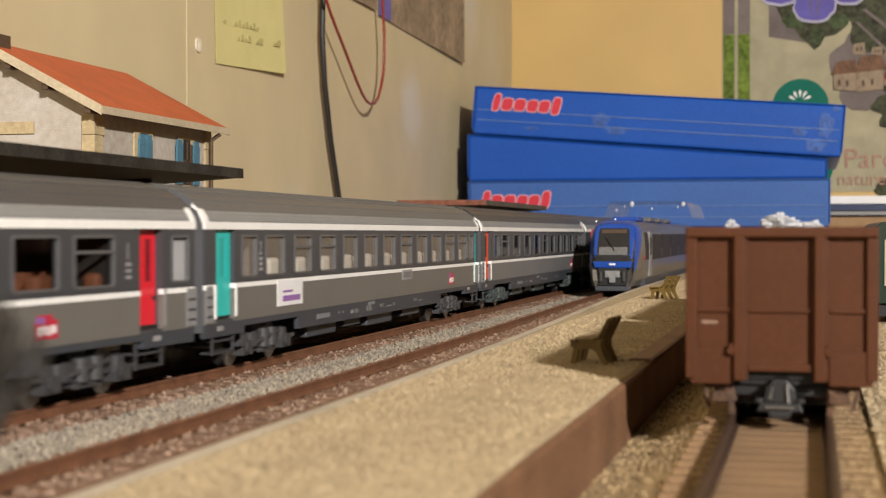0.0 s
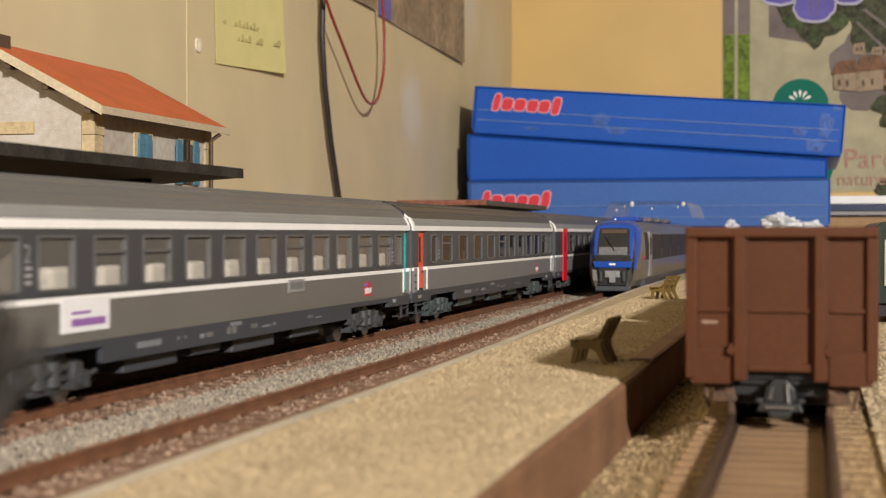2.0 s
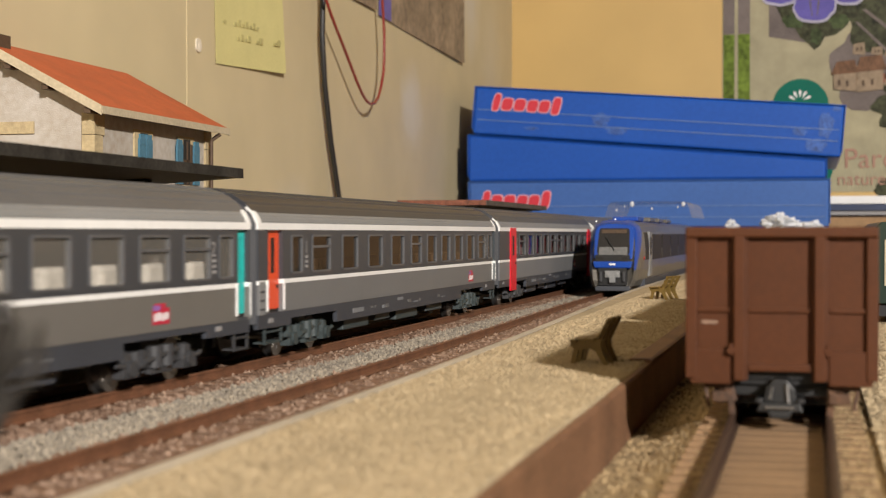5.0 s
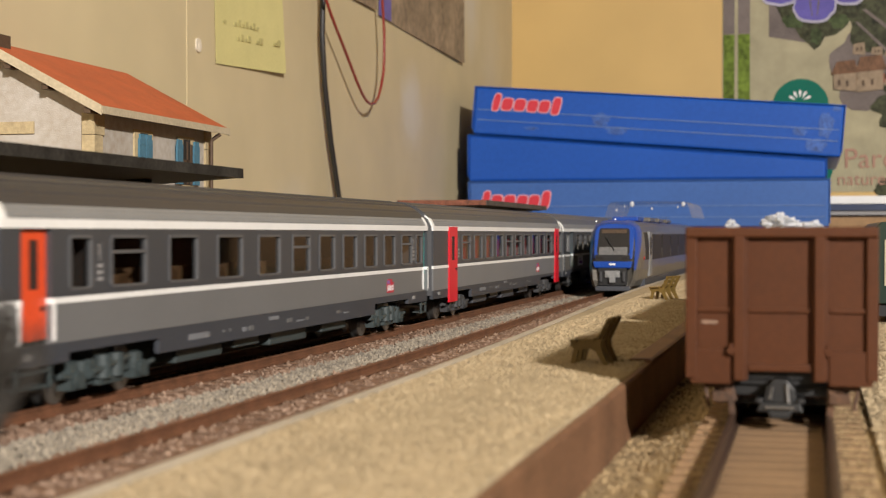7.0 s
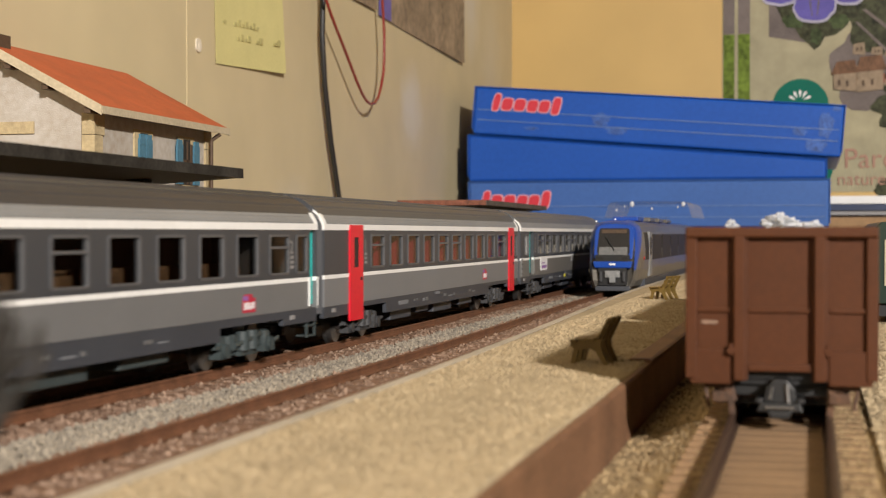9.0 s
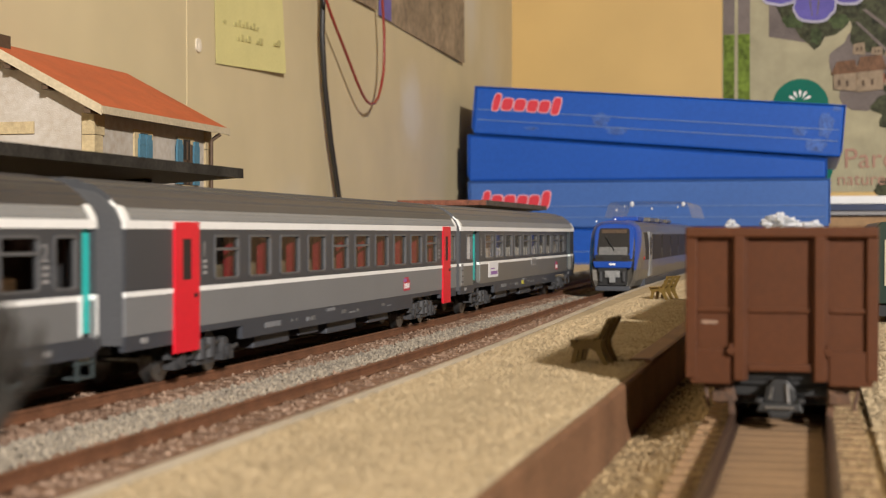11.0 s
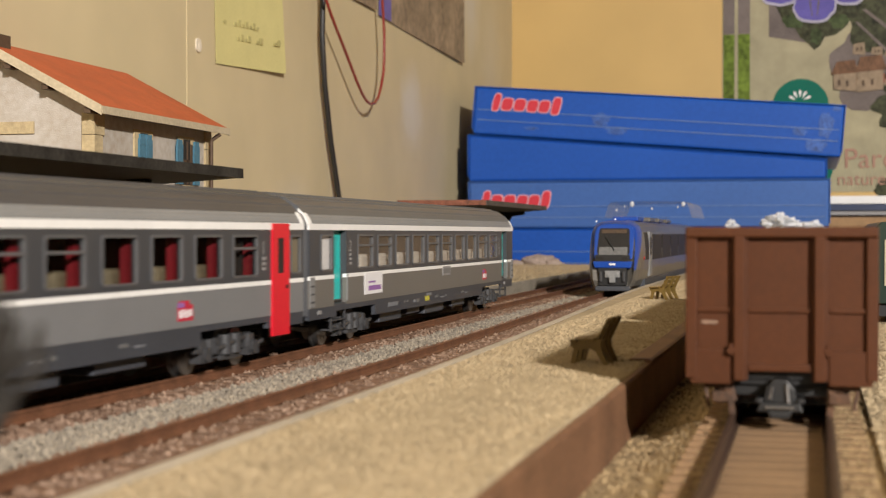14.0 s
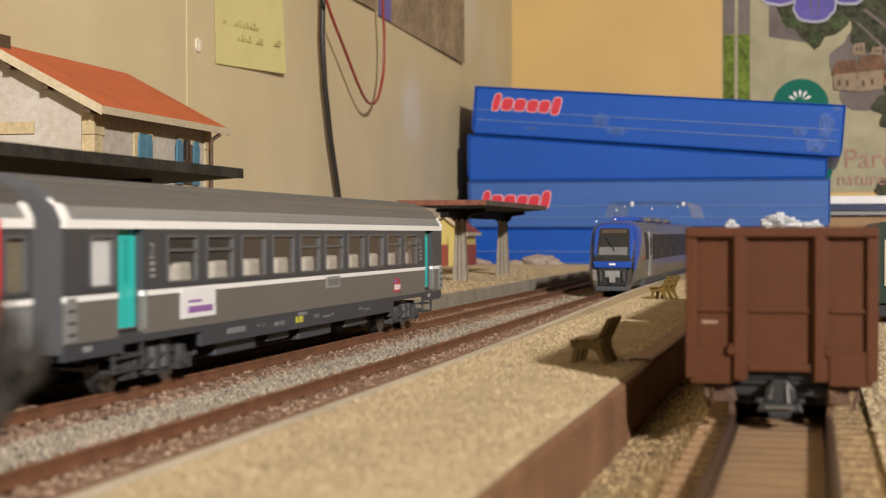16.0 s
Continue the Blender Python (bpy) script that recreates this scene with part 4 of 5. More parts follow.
    for x in (-10.6, 10.6):
        bm = bmesh.new()
        rod(bm, (x, 4.4, 3.3), (x, -1.6, 3.3), 1.0, 12)
        box(bm, x - 1.9, x + 1.9, -1.9, -1.4, 2.2, 4.3)
        part("buffer", bm, RUSTDARK, t, bevel=0.3)
        bm = bmesh.new()
        prism(bm, [(x - 2.4 if x > 0 else x + 1.2, -0.6), (x - 1.2 if x > 0 else x + 2.4, -0.6), (x - 0.6 if x > 0 else x + 2.0, 4.6), (x - 2.0 if x > 0 else x + 0.6, 4.6)], -0.6, 0.4)
        part("step_iron", bm, RUSTDARK, t, bevel=0.2)
    # close coupling with its shaft, loop and hook
    bm = bmesh.new()
    prism(bm, [(-3.0, 2.4), (3.0, 2.4), (2.6, 5.0), (1.3, 6.8), (-1.3, 6.8), (-2.6, 5.0)], -3.6, 3)
    prism(bm, [(-4.2, 1.0), (4.2, 1.0), (3.6, 2.6), (-3.6, 2.6)], -5.2, -1.2)
    prism(bm, [(-1.6, -0.2), (1.6, -0.2), (2.4, 1.2), (-2.4, 1.2)], -5.6, -3.2)
    for s in (-1, 1):
        box(bm, *sorted((s * 3.0, s * 4.4)), -4.6, 4.0, 2.4, 3.4)
    cpl = part("coupling", bm, BLACK, t, "dark grey plastic coupling", bevel=0.3)
    bm = bmesh.new()
    rod(bm, (1.5, -4.2, 2.6), (1.2, -4.0, 6.0), 0.35)
    rod(bm, (-2.6, -5.4, 1.8), (2.6, -5.4, 1.8), 0.3)
    rod(bm, (-1.8, -4.0, 3.2), (-1.4, -3.9, 5.4), 0.25)
    part("coupling_hook", bm, STEEL, cpl, "shiny steel hook")
    # added black block that stands in for the deep shade under the wagon
    bm = bmesh.new(); box(bm, -9.6, 9.6, 9, L - 9, 0.9, 5.4)
    part("brake_gear", bm, BLACK, t, "black block standing in for the shade under the floor")
    for s in (-1, 1):
        bm = bmesh.new()
        box(bm, *sorted((s * 8.6, s * 14.2)), 2.0, 3.0, 4.4, 5.4)
        rod(bm, (s * 14.0, 2.4, 5.0), (s * 13.2, 1.4, 0.9), 0.4, 8)
        rod(bm, (s * 9.0, 2.4, 5.0), (s * 8.4, 1.6, 2.2), 0.4, 8)
        part("shunter_step", bm, RUSTDARK, t, "bent rusty step bracket")
    for yb in (24, L - 24):
        bm = bmesh.new()
        for s in (-1, 1):
            box(bm, *sorted((s * 10.4, s * 12)), yb - 16, yb + 16, 3.0, 5.6)
            for d in (-10.5, 10.5):
                box(bm, *sorted((s * 10.2, s * 12.6)), yb + d - 3, yb + d + 3, 1.6, 5.0)
                rod(bm, (s * 11.4, yb + d, 1.2), (s * 11.4, yb + d, 5.5), 1.2)
        box(bm, -10.4, 10.4, yb - 3, yb + 3, 3.6, 5.8)
        box(bm, -11.0, 11.0, yb - 17, yb - 15.5, 2.4, 3.4)
        b = part("bogie", bm, RUSTDARK, t)
        for d in (-10.5, 10.5):
            w = part("wheelset", WHEEL, STEEL, b)
            w.location = (0, (yb + d) * MM, 5.2 * MM)
    return t


# two alike wagons coupled on the siding; the rear one shades the platform behind the bench
front_wagon = wagon()
tagged(copy_thing(front_wagon, pose(XW * MM, 0.4555, 0.0018)), "red-brown open goods wagon coupled behind another on the siding", "wagon")


def crumple(name, m, r, label, seed, flat=0.5):
    bm = bmesh.new()
    bmesh.ops.create_icosphere(bm, subdivisions=4, radius=r * MM)
    for v in bm.verts:
        k = 0.9 + 0.6 * noise.noise(v.co * 420 + Vector((seed, 0, 0))) + 0.5 * noise.noise(v.co * 1300 + Vector((0, seed, 0)))
        v.co = Vector((v.co.x * k, v.co.y * k, v.co.z * k * flat))
    ob = new(name, finish(bm, name, FOIL))
    ob.matrix_world = m
    return tagged(ob, label, "plastic film")


bm = bmesh.new(); box(bm, -15, 15, 2.2, 155, 6.4, 33.0)
g = np.random.default_rng(3)
ld = thing("wagon_load", pose(XW * MM, 0.281, 0.0018), "dark load filling the wagon", "load")
part("load_body", bm, BLACK, ld)
crumple("plastic_film", pose(-0.0072, 0.350, 0.0375), 4.3, "bright crumpled clear plastic film on the wagon", 1.0, 0.55)
crumple("plastic_film", pose(-0.0182, 0.345, 0.0368), 2.0, "small bright scrap of plastic film on the wagon", 2.0, 0.8)
crumple("plastic_film", pose(0.0002, 0.355, 0.0370), 2.6, "bright scrap of plastic film on the wagon", 3.0, 0.6)


# ---- blue railcar ----
def railcar():
    t = thing("railcar", pose(-0.1140, 0.868, 0), "blue and silver diesel railcar waiting beside the platform", "railcar")
    prof = [(11.5, 3.2), (14.0, 4.2), (15.6, 8), (16.4, 14), (16.5, 25), (16.0, 32), (15.2, 36.5), (13.4, 40), (9.5, 42.3), (4, 43.2), (0, 43.5)]
    prof = prof + [(-x, z) for x, z in prof[-2::-1]]

    def rake(y, z):
        """How far the raked front sets a point back."""
        return y + max(0, z - 15) * 0.45 * max(0, 1 - y / 24) + (max(0, 8 - z) * 0.25 if y < 3 else 0)

    def ring(bm, y, k, zk=1.0):
        return [bm.verts.new((x * k * MM, rake(y, z) * MM, (z if z < 20 else 20 + (z - 20) * zk) * MM)) for x, z in prof]

    def loft(bm, secs, cap0=True, cap1=True, pick=None):
        rs = [ring(bm, *s) for s in secs]
        n = len(prof)
        for a, b in zip(rs, rs[1:]):
            for i in range(n - 1):
                if pick is None or pick(i):
                    bm.faces.new((a[i], a[i + 1], b[i + 1], b[i]))
        if cap0:
            bm.faces.new(rs[0][::-1])
        if cap1:
            bm.faces.new(rs[-1])

    n = len(prof)
    bm = bmesh.new()
    loft(bm, [(0, 0.75, 0.92), (3, 0.83, 0.95), (9, 0.92, 0.98), (18, 0.975, 1.0), (28, 1.0, 1.0)])
    cab = part("cab", bm, XGREY, t, "silver-grey cab", smooth=False)
    bm = bmesh.new()
    # the blue frame's rear edge slants forward towards the bumper
    rs = []
    for q in range(6):
        row = []
        for x, z in prof:
            if z < 13:
                continue
            y = -0.35 + q / 5 * float(np.interp(z, (14, 25, 36.5, 43.5), (2.2, 7.5, 17.0, 20.0)))
            kk = float(np.interp(y, (-0.35, 3, 9, 18, 28), (0.763, 0.848, 0.936, 0.99, 1.012)))
            zk = float(np.interp(y, (0, 3, 9, 18), (0.93, 0.962, 0.99, 1.01)))
            lean_y = rake(y, z)
            row.append(bm.verts.new((x * kk * MM, lean_y * MM, (z if z < 20 else 20 + (z - 20) * zk) * MM)))
        rs.append(row)
    for a, b in zip(rs, rs[1:]):
        for i in range(len(a) - 1):
            bm.faces.new((a[i], a[i + 1], b[i + 1], b[i]))
    part("cab_mask", bm, XBLUE, cab, "bright blue frame round the windscreen")
    bm = bmesh.new()
    prism(bm, [(-11.4, 3.0), (11.4, 3.0), (11.9, 17), (11.5, 21.6), (9.9, 24.4), (5.4, 25.8), (0, 26.2), (-5.4, 25.8), (-9.9, 24.4), (-11.5, 21.6), (-11.9, 17)], -0.75, 0.7, Matrix.Translation((0, 0, 17.5 * MM)) @ Matrix.Rotation(radians(-24.2), 4, "X"))
    part("front_panel", bm, XBLUE, cab, "blue front panel", bevel=0.8)
    bm = bmesh.new()
    loft(bm, [(28.2, 0.996), (420, 0.996)])
    part("body", bm, XGREY, t, "silver-grey body side")
    bm = bmesh.new()
    prism(bm, [(12.6, 39.9), (8.6, 42.5), (4, 43.5), (0, 43.8), (-4, 43.5), (-8.6, 42.5), (-12.6, 39.9)], 18, 420)
    part("roof", bm, XBLUE, t, "blue roof")
    lean = Matrix.Translation((0, 0.2 * MM, 17.5 * MM)) @ Matrix.Rotation(radians(-24.2), 4, "X")
    # windscreen; the grey patch low on it paints a reflection
    bm = bmesh.new()
    prism(bm, [(-8.6, 4.6), (8.6, 4.6), (9.7, 7), (9.0, 21.2), (8.2, 22.6), (-8.2, 22.6), (-9.0, 21.2), (-9.7, 7)], -1.1, 0.6, lean)
    ws = part("windscreen", bm, XDARK, t, "dark sloping windscreen")
    bm = bmesh.new(); box(bm, -7.4, 7.4, -1.35, -1.0, 19.2, 21.6, lean)
    part("sun_blind", bm, TIMBER, ws, "brown destination blind")
    bm = bmesh.new(); box(bm, -8.4, 8.4, -1.35, -1.0, 5.2, 10.2, lean)
    part("dash_panel", bm, FAINT, ws, "grey patch painting the reflection low on the glass")
    bm = bmesh.new(); rod(bm, tuple(lean @ Vector((-4.8 * MM, -1.6 * MM, 16.5 * MM)) / MM), tuple(lean @ Vector((0.6 * MM, -1.6 * MM, 8.0 * MM)) / MM), 0.4)
    part("wiper", bm, BLACK, ws)
    bm = bmesh.new(); box(bm, -10.0, 10.0, -1.3, 0.8, 19.0, 22.8)
    lb = part("lamp_band", bm, BLACK, t, "black headlamp band")
    for s in (-1, 1):
        bm = bmesh.new(); box(bm, *sorted((s * 5.5, s * 9.0)), -1.5, -1.2, 20.0, 21.6)
        part("headlight", bm, XDARK, lb)
    bm = bmesh.new(); prism(bm, [(-10.8, 15.0), (10.8, 15.0), (11.8, 19.0), (-11.8, 19.0)], -1.4, 3)
    bb = part("bumper", bm, XBLUE, t, "blue bumper", bevel=0.6)
    bm = bmesh.new(); box(bm, -1.8, 1.8, -1.7, -1.35, 16.7, 17.8)
    part("plate_bar", bm, LABELW, bb)
    bm = bmesh.new(); box(bm, -8.4, 8.4, -0.9, 3, 5.0, 15.0)
    part("front_recess", bm, BLACK, t)
    for s in (-1, 1):
        bm = bmesh.new(); box(bm, *sorted((s * 6.0, s * 7.6)), -2.6, 0.5, 7.0, 13.0)
        part("front_bracket", bm, BOGIE, t, bevel=0.3)
    bm = bmesh.new(); box(bm, -4.4, 4.4, -2.4, 1, 9.4, 13.4); box(bm, -1.8, 1.8, -3.4, 0, 6.4, 9.8); rod(bm, (-2.6, -2.6, 11.4), (-2.6, -1.0, 11.4), 1.3, 12); rod(bm, (2.6, -2.6, 11.4), (2.6, -1.0, 11.4), 1.3, 12)
    part("coupler", bm, COVE, t, "grey automatic coupler", bevel=0.4)
    bm = bmesh.new()
    prism(bm, [(-10.0, 1.4), (10.0, 1.4), (10.6, 3.0), (9.8, 4.4), (-9.8, 4.4), (-10.6, 3.0)], -1.2, 10)
    part("snow_plough", bm, SKIRT, t, bevel=0.5)
    for s in (-1, 1):
        bm = bmesh.new(); prism(bm, [(s * 14.6, 19.5), (s * 16.65, 19.5), (s * 16.5, 31), (s * 15.4, 36), (s * 14, 36)], 27, 45)
        part("side_window", bm, XDARK, t)
        bm = bmesh.new(); box(bm, *sorted((s * 15.0, s * 16.7)), 46.5, 62, 9, 36.5)
        d = part("door", bm, COVE, t, "pale grey door", bevel=0.3)
        bm = bmesh.new(); box(bm, *sorted((s * 16.0, s * 16.78)), 50, 58.5, 22, 33)
        part("door_window", bm, XDARK, d)
        for k in range(5):
            bm = bmesh.new(); box(bm, *sorted((s * 15.0, s * 16.62)), 66 + k * 62, 124 + k * 62, 19, 35)
            part("side_window", bm, XDARK, t)
        bm = bmesh.new(); rod(bm, (s * 15.2, 21.0, 20.6), (s * 16.6, 21.0, 20.6), 1.0, 10)
        part("tail_lamp", bm, TAILRED, t)
        bm = bmesh.new(); box(bm, *sorted((s * 12.5, s * 16.4)), 24, 410, 3.2, 7.8)
        part("side_skirt", bm, SKIRT, t)
    for yb in (40, 380):
        bm = bmesh.new()
        for s in (-1, 1):
            box(bm, *sorted((s * 11, s * 13)), yb - 16, yb + 16, 3.6, 7)
        box(bm, -11, 11, yb - 3, yb + 3, 4.5, 8)
        b = part("bogie", bm, BOGIE, t)
        for d in (-11, 11):
            w = part("wheelset", WHEEL, STEEL, b)
            w.location = (0, (yb + d) * MM, 5.2 * MM)
    for x, y, r in ((-12.0, 16, 0.6), (-2, 26, 0.6)):
        bm = bmesh.new(); bmesh.ops.create_uvsphere(bm, u_segments=10, v_segments=8, radius=r * MM, matrix=pose(x * MM, y * MM, (42.6 if x < -5 else 44) * MM))
        part("roof_lamp", bm, LAMPW, t)
    for y in (60, 130, 190, 250):
        bm = bmesh.new(); box(bm, -8, 8, y, y + 34, 43.2, 46.0)
        part("roof_unit", bm, XBLUE if y < 100 else XGREY, t, bevel=0.8)
    return t


railcar()

# a clear plastic blister lying over the railcar's roof
bl = thing("plastic_blister", pose(-0.106, 0.985, 0.046), "clear plastic blister pack lying on the railcar roof", "packaging")
bm = bmesh.new()
out = [(-29, 0.1), (-27.5, 5), (-26, 9), (-24, 10.5), (-12, 10.9), (0, 11), (12, 10.9), (24, 10.5), (26, 9), (27.5, 5), (29, 0.1)]
ra = [bm.verts.new((x * MM, 0, z * MM)) for x, z in out]
rb = [bm.verts.new((x * MM, 120 * MM, z * MM)) for x, z in out]
for i in range(len(out) - 1):
    bm.faces.new((ra[i], ra[i + 1], rb[i + 1], rb[i]))
o = part("shell", bm, CLEAR, bl)
o.visible_shadow = False
# added pale beads that stand in for glints on the clear plastic
for x, y, z, r in ((-10.5, 0.0, 9.0, 2.0), (22.5, 10, 9.0, 1.8), (19.0, 9, 7.0, 0.8), (-15.5, 1, 7.6, 0.7), (2.5, 3, 6.0, 1.0), (-21.0, 2, 5.0, 0.9)):
    bm = bmesh.new(); bmesh.ops.create_uvsphere(bm, u_segments=12, v_segments=8, radius=r * MM, matrix=pose(x * MM, y * MM, z * MM) @ Matrix.Diagonal((0.75, 0.6, 1.0, 1)))
    part("bubble", bm, FOIL, bl, "pale bead painting a glint on the blister", smooth=True)


# ---- benches ----
def bench():
    t = thing("bench", pose(-0.0496, 0.345, 0.0051, 0, 0, -4), "ochre slatted station bench on the platform", "bench", "platform benches")
    for y in (-5.6, 0, 5.6):
        bm = bmesh.new()
        prism(bm, [(-4.4, 0), (-3.3, 0), (-2.5, 3.2), (-0.4, 4.0), (1.4, 3.2), (3.4, 0), (4.6, 0), (3.0, 3.4), (2.8, 5.2), (5.4, 10.6), (4.4, 10.9), (1.7, 5.6), (-4.2, 5.2), (-4.5, 4.3), (-3.6, 3.6)], y - 0.5, y + 0.5)
        part("leg", bm, BENCH, t)
    for k in range(3):
        bm = bmesh.new(); box(bm, -4.3 + k * 2.0, -2.9 + k * 2.0, -7.2, 7.2, 5.2 + 0.15 * k, 5.75 + 0.15 * k)
        part("seat_slat", bm, BENCH, t)
    for k in range(3):
        x, z = 2.0 + k * 0.95, 6.2 + k * 1.75
        bm = bmesh.new(); prism(bm, [(x, z), (x + 0.5, z - 0.2), (x + 1.1, z + 1.0), (x + 0.6, z + 1.2)], -7.2, 7.2)
        part("back_slat", bm, BENCH, t)
    return t


b1 = bench()
copy_thing(b1, pose(-0.0660, 0.684, 0.0051, 0, 0, -20))


# ---- station building, canopies, small house ----
def gabled(name, m, label, L, D, eave, ridge, wall_mat, roof_mat, over=7):
    """A house: the long side faces +x, its near gable faces -y."""
    t = thing(name, m, label, "building")
    bm = bmesh.new()
    prism(bm, [(0, 0), (0, eave), (-D / 2, ridge - 3), (-D, eave), (-D, 0)], 0, L)
    part("wall", bm, wall_mat, t, "stained white plaster walls" if wall_mat is PLASTER else "yellow walls")
    k = (ridge - eave) / (D / 2)
    bm = bmesh.new()
    e = eave - k * over
    prism(bm, [(over, e), (-D / 2, ridge), (-D - over, e), (-D - over, e + 2.2), (-D / 2, ridge + 2.2), (over, e + 2.2)], -over, L + over)
    part("roof", bm, roof_mat, t)
    bm = bmesh.new()
    for y, tp in ((-over - 0.6, 2.6), (L + over, 1.6)):
        prism(bm, [(over + 0.4, e - 1.2), (-D / 2, ridge - 1.2), (-D - over - 0.4, e - 1.2), (-D - over - 0.4, e + tp), (-D / 2, ridge + tp), (over + 0.4, e + tp)], y, y + 0.6)
        part("bargeboard", bm, CREAMTRIM, t, "cream bargeboard")
        bm = bmesh.new()
    prism(bm, [(over, e - 0.6), (over + 0.6, e - 0.6), (over + 0.6, e + 2.4), (over, e + 2.4)], -over, L + over)
    part("gutter", bm, CREAMTRIM, t)
    return t, k, e


B0 = 521
st, k, e = gabled("station_building", pose(-0.270, B0 * MM, 0.005), "white plaster station building with orange roof and blue shutters", 113, 89, 80.5, 104.0, PLASTER, TILE)
for y0, y1 in ((-0.8, 8), (107, 113.8)):
    for i in range(9):
        d = 0.4 if i % 2 else 0.0
        bm = bmesh.new()
        box(bm, -4.5, 1.0, y0, y1 - (1.6 * (i % 2) if y0 < 0 else 0), i * 8.6, i * 8.6 + 8.45)
        part("quoin", bm, STONEC, st, bevel=0.2)
for y, open_one in ((43, False), (86, True)):
    bm = bmesh.new()
    prism(bm, [(0.02, 50), (0.9, 50), (0.9, 73.2), (0.02, 73.2)], y - 8.5, y + 8.5)
    fr = part("window", bm, STONEC, st, "stone window surround")
    bm = bmesh.new()
    box(bm, 0.9, 1.1, y - 5, y + 5, 52, 69)
    prism(bm, [(0.9, 69), (1.1, 69), (1.1, 72), (0.9, 72)], y - 3.6, y + 3.6)
    part("pane", bm, XDARK, fr)
    if open_one:
        bm = bmesh.new(); box(bm, 1.1, 1.5, y - 0.5, y + 0.5, 52, 71); box(bm, 1.1, 1.5, y - 5, y + 5, 62, 63); box(bm, 1.1, 1.6, y + 3.4, y + 5, 52, 70)
        part("window_frame", bm, TIMBER, fr)
    for s in (-1, 1):
        bm = bmesh.new()
        a = y + s * (3.1 if not open_one else 9.0)
        prism(bm, [(1.1, 52), (2.0, 52), (2.0, 69.5), (1.1, 69.5)], a - 3.0, a + 3.0)
        prism(bm, [(1.1, 69.5), (2.0, 69.5), (2.0, 71.5), (1.1, 71.5)], a - 2.2, a + 2.2)
        for q in range(3):
            box(bm, 2.0, 2.2, a - 2.6, a + 2.6, 55 + q * 6, 56 + q * 6)
        part("shutter", bm, SHUTTER, fr, "blue wooden shutter")
bm = bmesh.new(); box(bm, -66, -25, -0.9, -0.1, 69.5, 74.2)
part("string_course", bm, STONEC, st)
for x in (1, -17, -33):
    bm = bmesh.new(); z = 80.5 + (-x) * k - 2.2
    box(bm, x - 1.3, x + 1.3, -6.6, 0, z - 1.2, z + 1.0)
    part("rafter_end", bm, TIMBER, st)
bm = bmesh.new(); rod(bm, (3.2, 108.5, 0), (3.2, 108.5, 73), 0.9); rod(bm, (3.2, 108.5, 73), (7, 110, 76), 0.9)
part("downpipe", bm, TIMBER, st)
bm = bmesh.new(); box(bm, -52, -40, -2, 8, 101, 109)
part("chimney", bm, TIMBER, st)
# dark strip standing in for the slight shade below the eave
bm = bmesh.new(); prism(bm, [(0.0, 77.4), (2.0, 77.4), (2.0, 78.6), (0.0, 79.6)], 2, 112)
part("eave_board", bm, TIMBER, st)


def canopy(xc, hw, y0, y1, z, posts, label, red):
    t = thing("platform_canopy", pose(xc * MM, y0 * MM, 0.005), label, "canopy", "platform canopies")
    L = y1 - y0
    bm = bmesh.new()
    prism(bm, [(-hw, z - 3.0), (-4, z - 5), (4, z - 5), (hw, z - 3.0), (hw, z - 0.4), (-hw, z - 0.4)], 0, L)
    part("deck", bm, CANOPY, t, "dark underside")
    for xe in (-hw - 0.6, hw):
        bm = bmesh.new(); box(bm, xe, xe + 0.6, -0.6, L + 0.6, z - 3.1, z)
        part("fascia", bm, CANOPYGREY if red else CANOPYTOP, t, "weathered grey edge")
    for ye in (-0.6, L):
        bm = bmesh.new(); box(bm, -hw, hw, ye, ye + 0.6, z - 3.1, z)
        part("end_fascia", bm, CANOPYRED if red else CANOPYTOP, t, "rusty red edge" if red else "")
    bm = bmesh.new(); box(bm, -hw + 0.1, hw - 0.1, 0, L, z - 0.4, z + 0.1)
    part("covering", bm, CANOPYRED if red else CANOPYTOP, t)
    for y in posts:
        bm = bmesh.new()
        for a, b in ((-4.6, -1.7), (-1.3, 1.3), (1.7, 4.6)):
            w = 0.62
            prism(bm, [(a, 0), (b, 0), (b * w, z - 11), (a * w, z - 11)], y - 3 + (0.8 if a == -1.3 else 0), y + 3 - (0.8 if a == -1.3 else 0))
        p = part("post", bm, CONCRETE, t, "ribbed concrete post tapering upward")
        bm = bmesh.new()
        prism(bm, [(-4, z - 12), (4, z - 12), (7, z - 8), (16, z - 6.5), (16, z - 4.4), (-16, z - 4.4), (-16, z - 6.5), (-7, z - 8)], y - 2.4, y + 2.4)
        part("bracket", bm, CANOPY, t, "dark bracket")
    bm = bmesh.new(); box(bm, -2.5, 2.5, 6, L - 6, z - 10.5, z - 4.5)
    part("beam", bm, CANOPY, t)
    return t


canopy(-215, 35, 120, 449, 51.5, (30, 165, 300), "dark flat platform canopy with weathered grey edge", False)
canopy(-220.6, 28, 878, 1085, 50.8, (50, 185), "platform canopy with rusty red edge on tapering concrete posts", True)
canopy_house, k2, e2 = gabled("small_house", pose(-0.313, 1.330, 0.005), "small yellow model house with red roof by the box stack", 50, 38, 32, 47, YELLOWH, REDBRICK, 4)
bm = bmesh.new(); box(bm, -38.5, 0.5, -0.6, 50.4, 0, 20)
part("lower_wall", bm, REDBRICK, canopy_house, "red lower wall")
bm = bmesh.new(); box(bm, -14, 2.0, -3.0, 0, 0, 27)
part("porch", bm, YELLOWH, canopy_house)
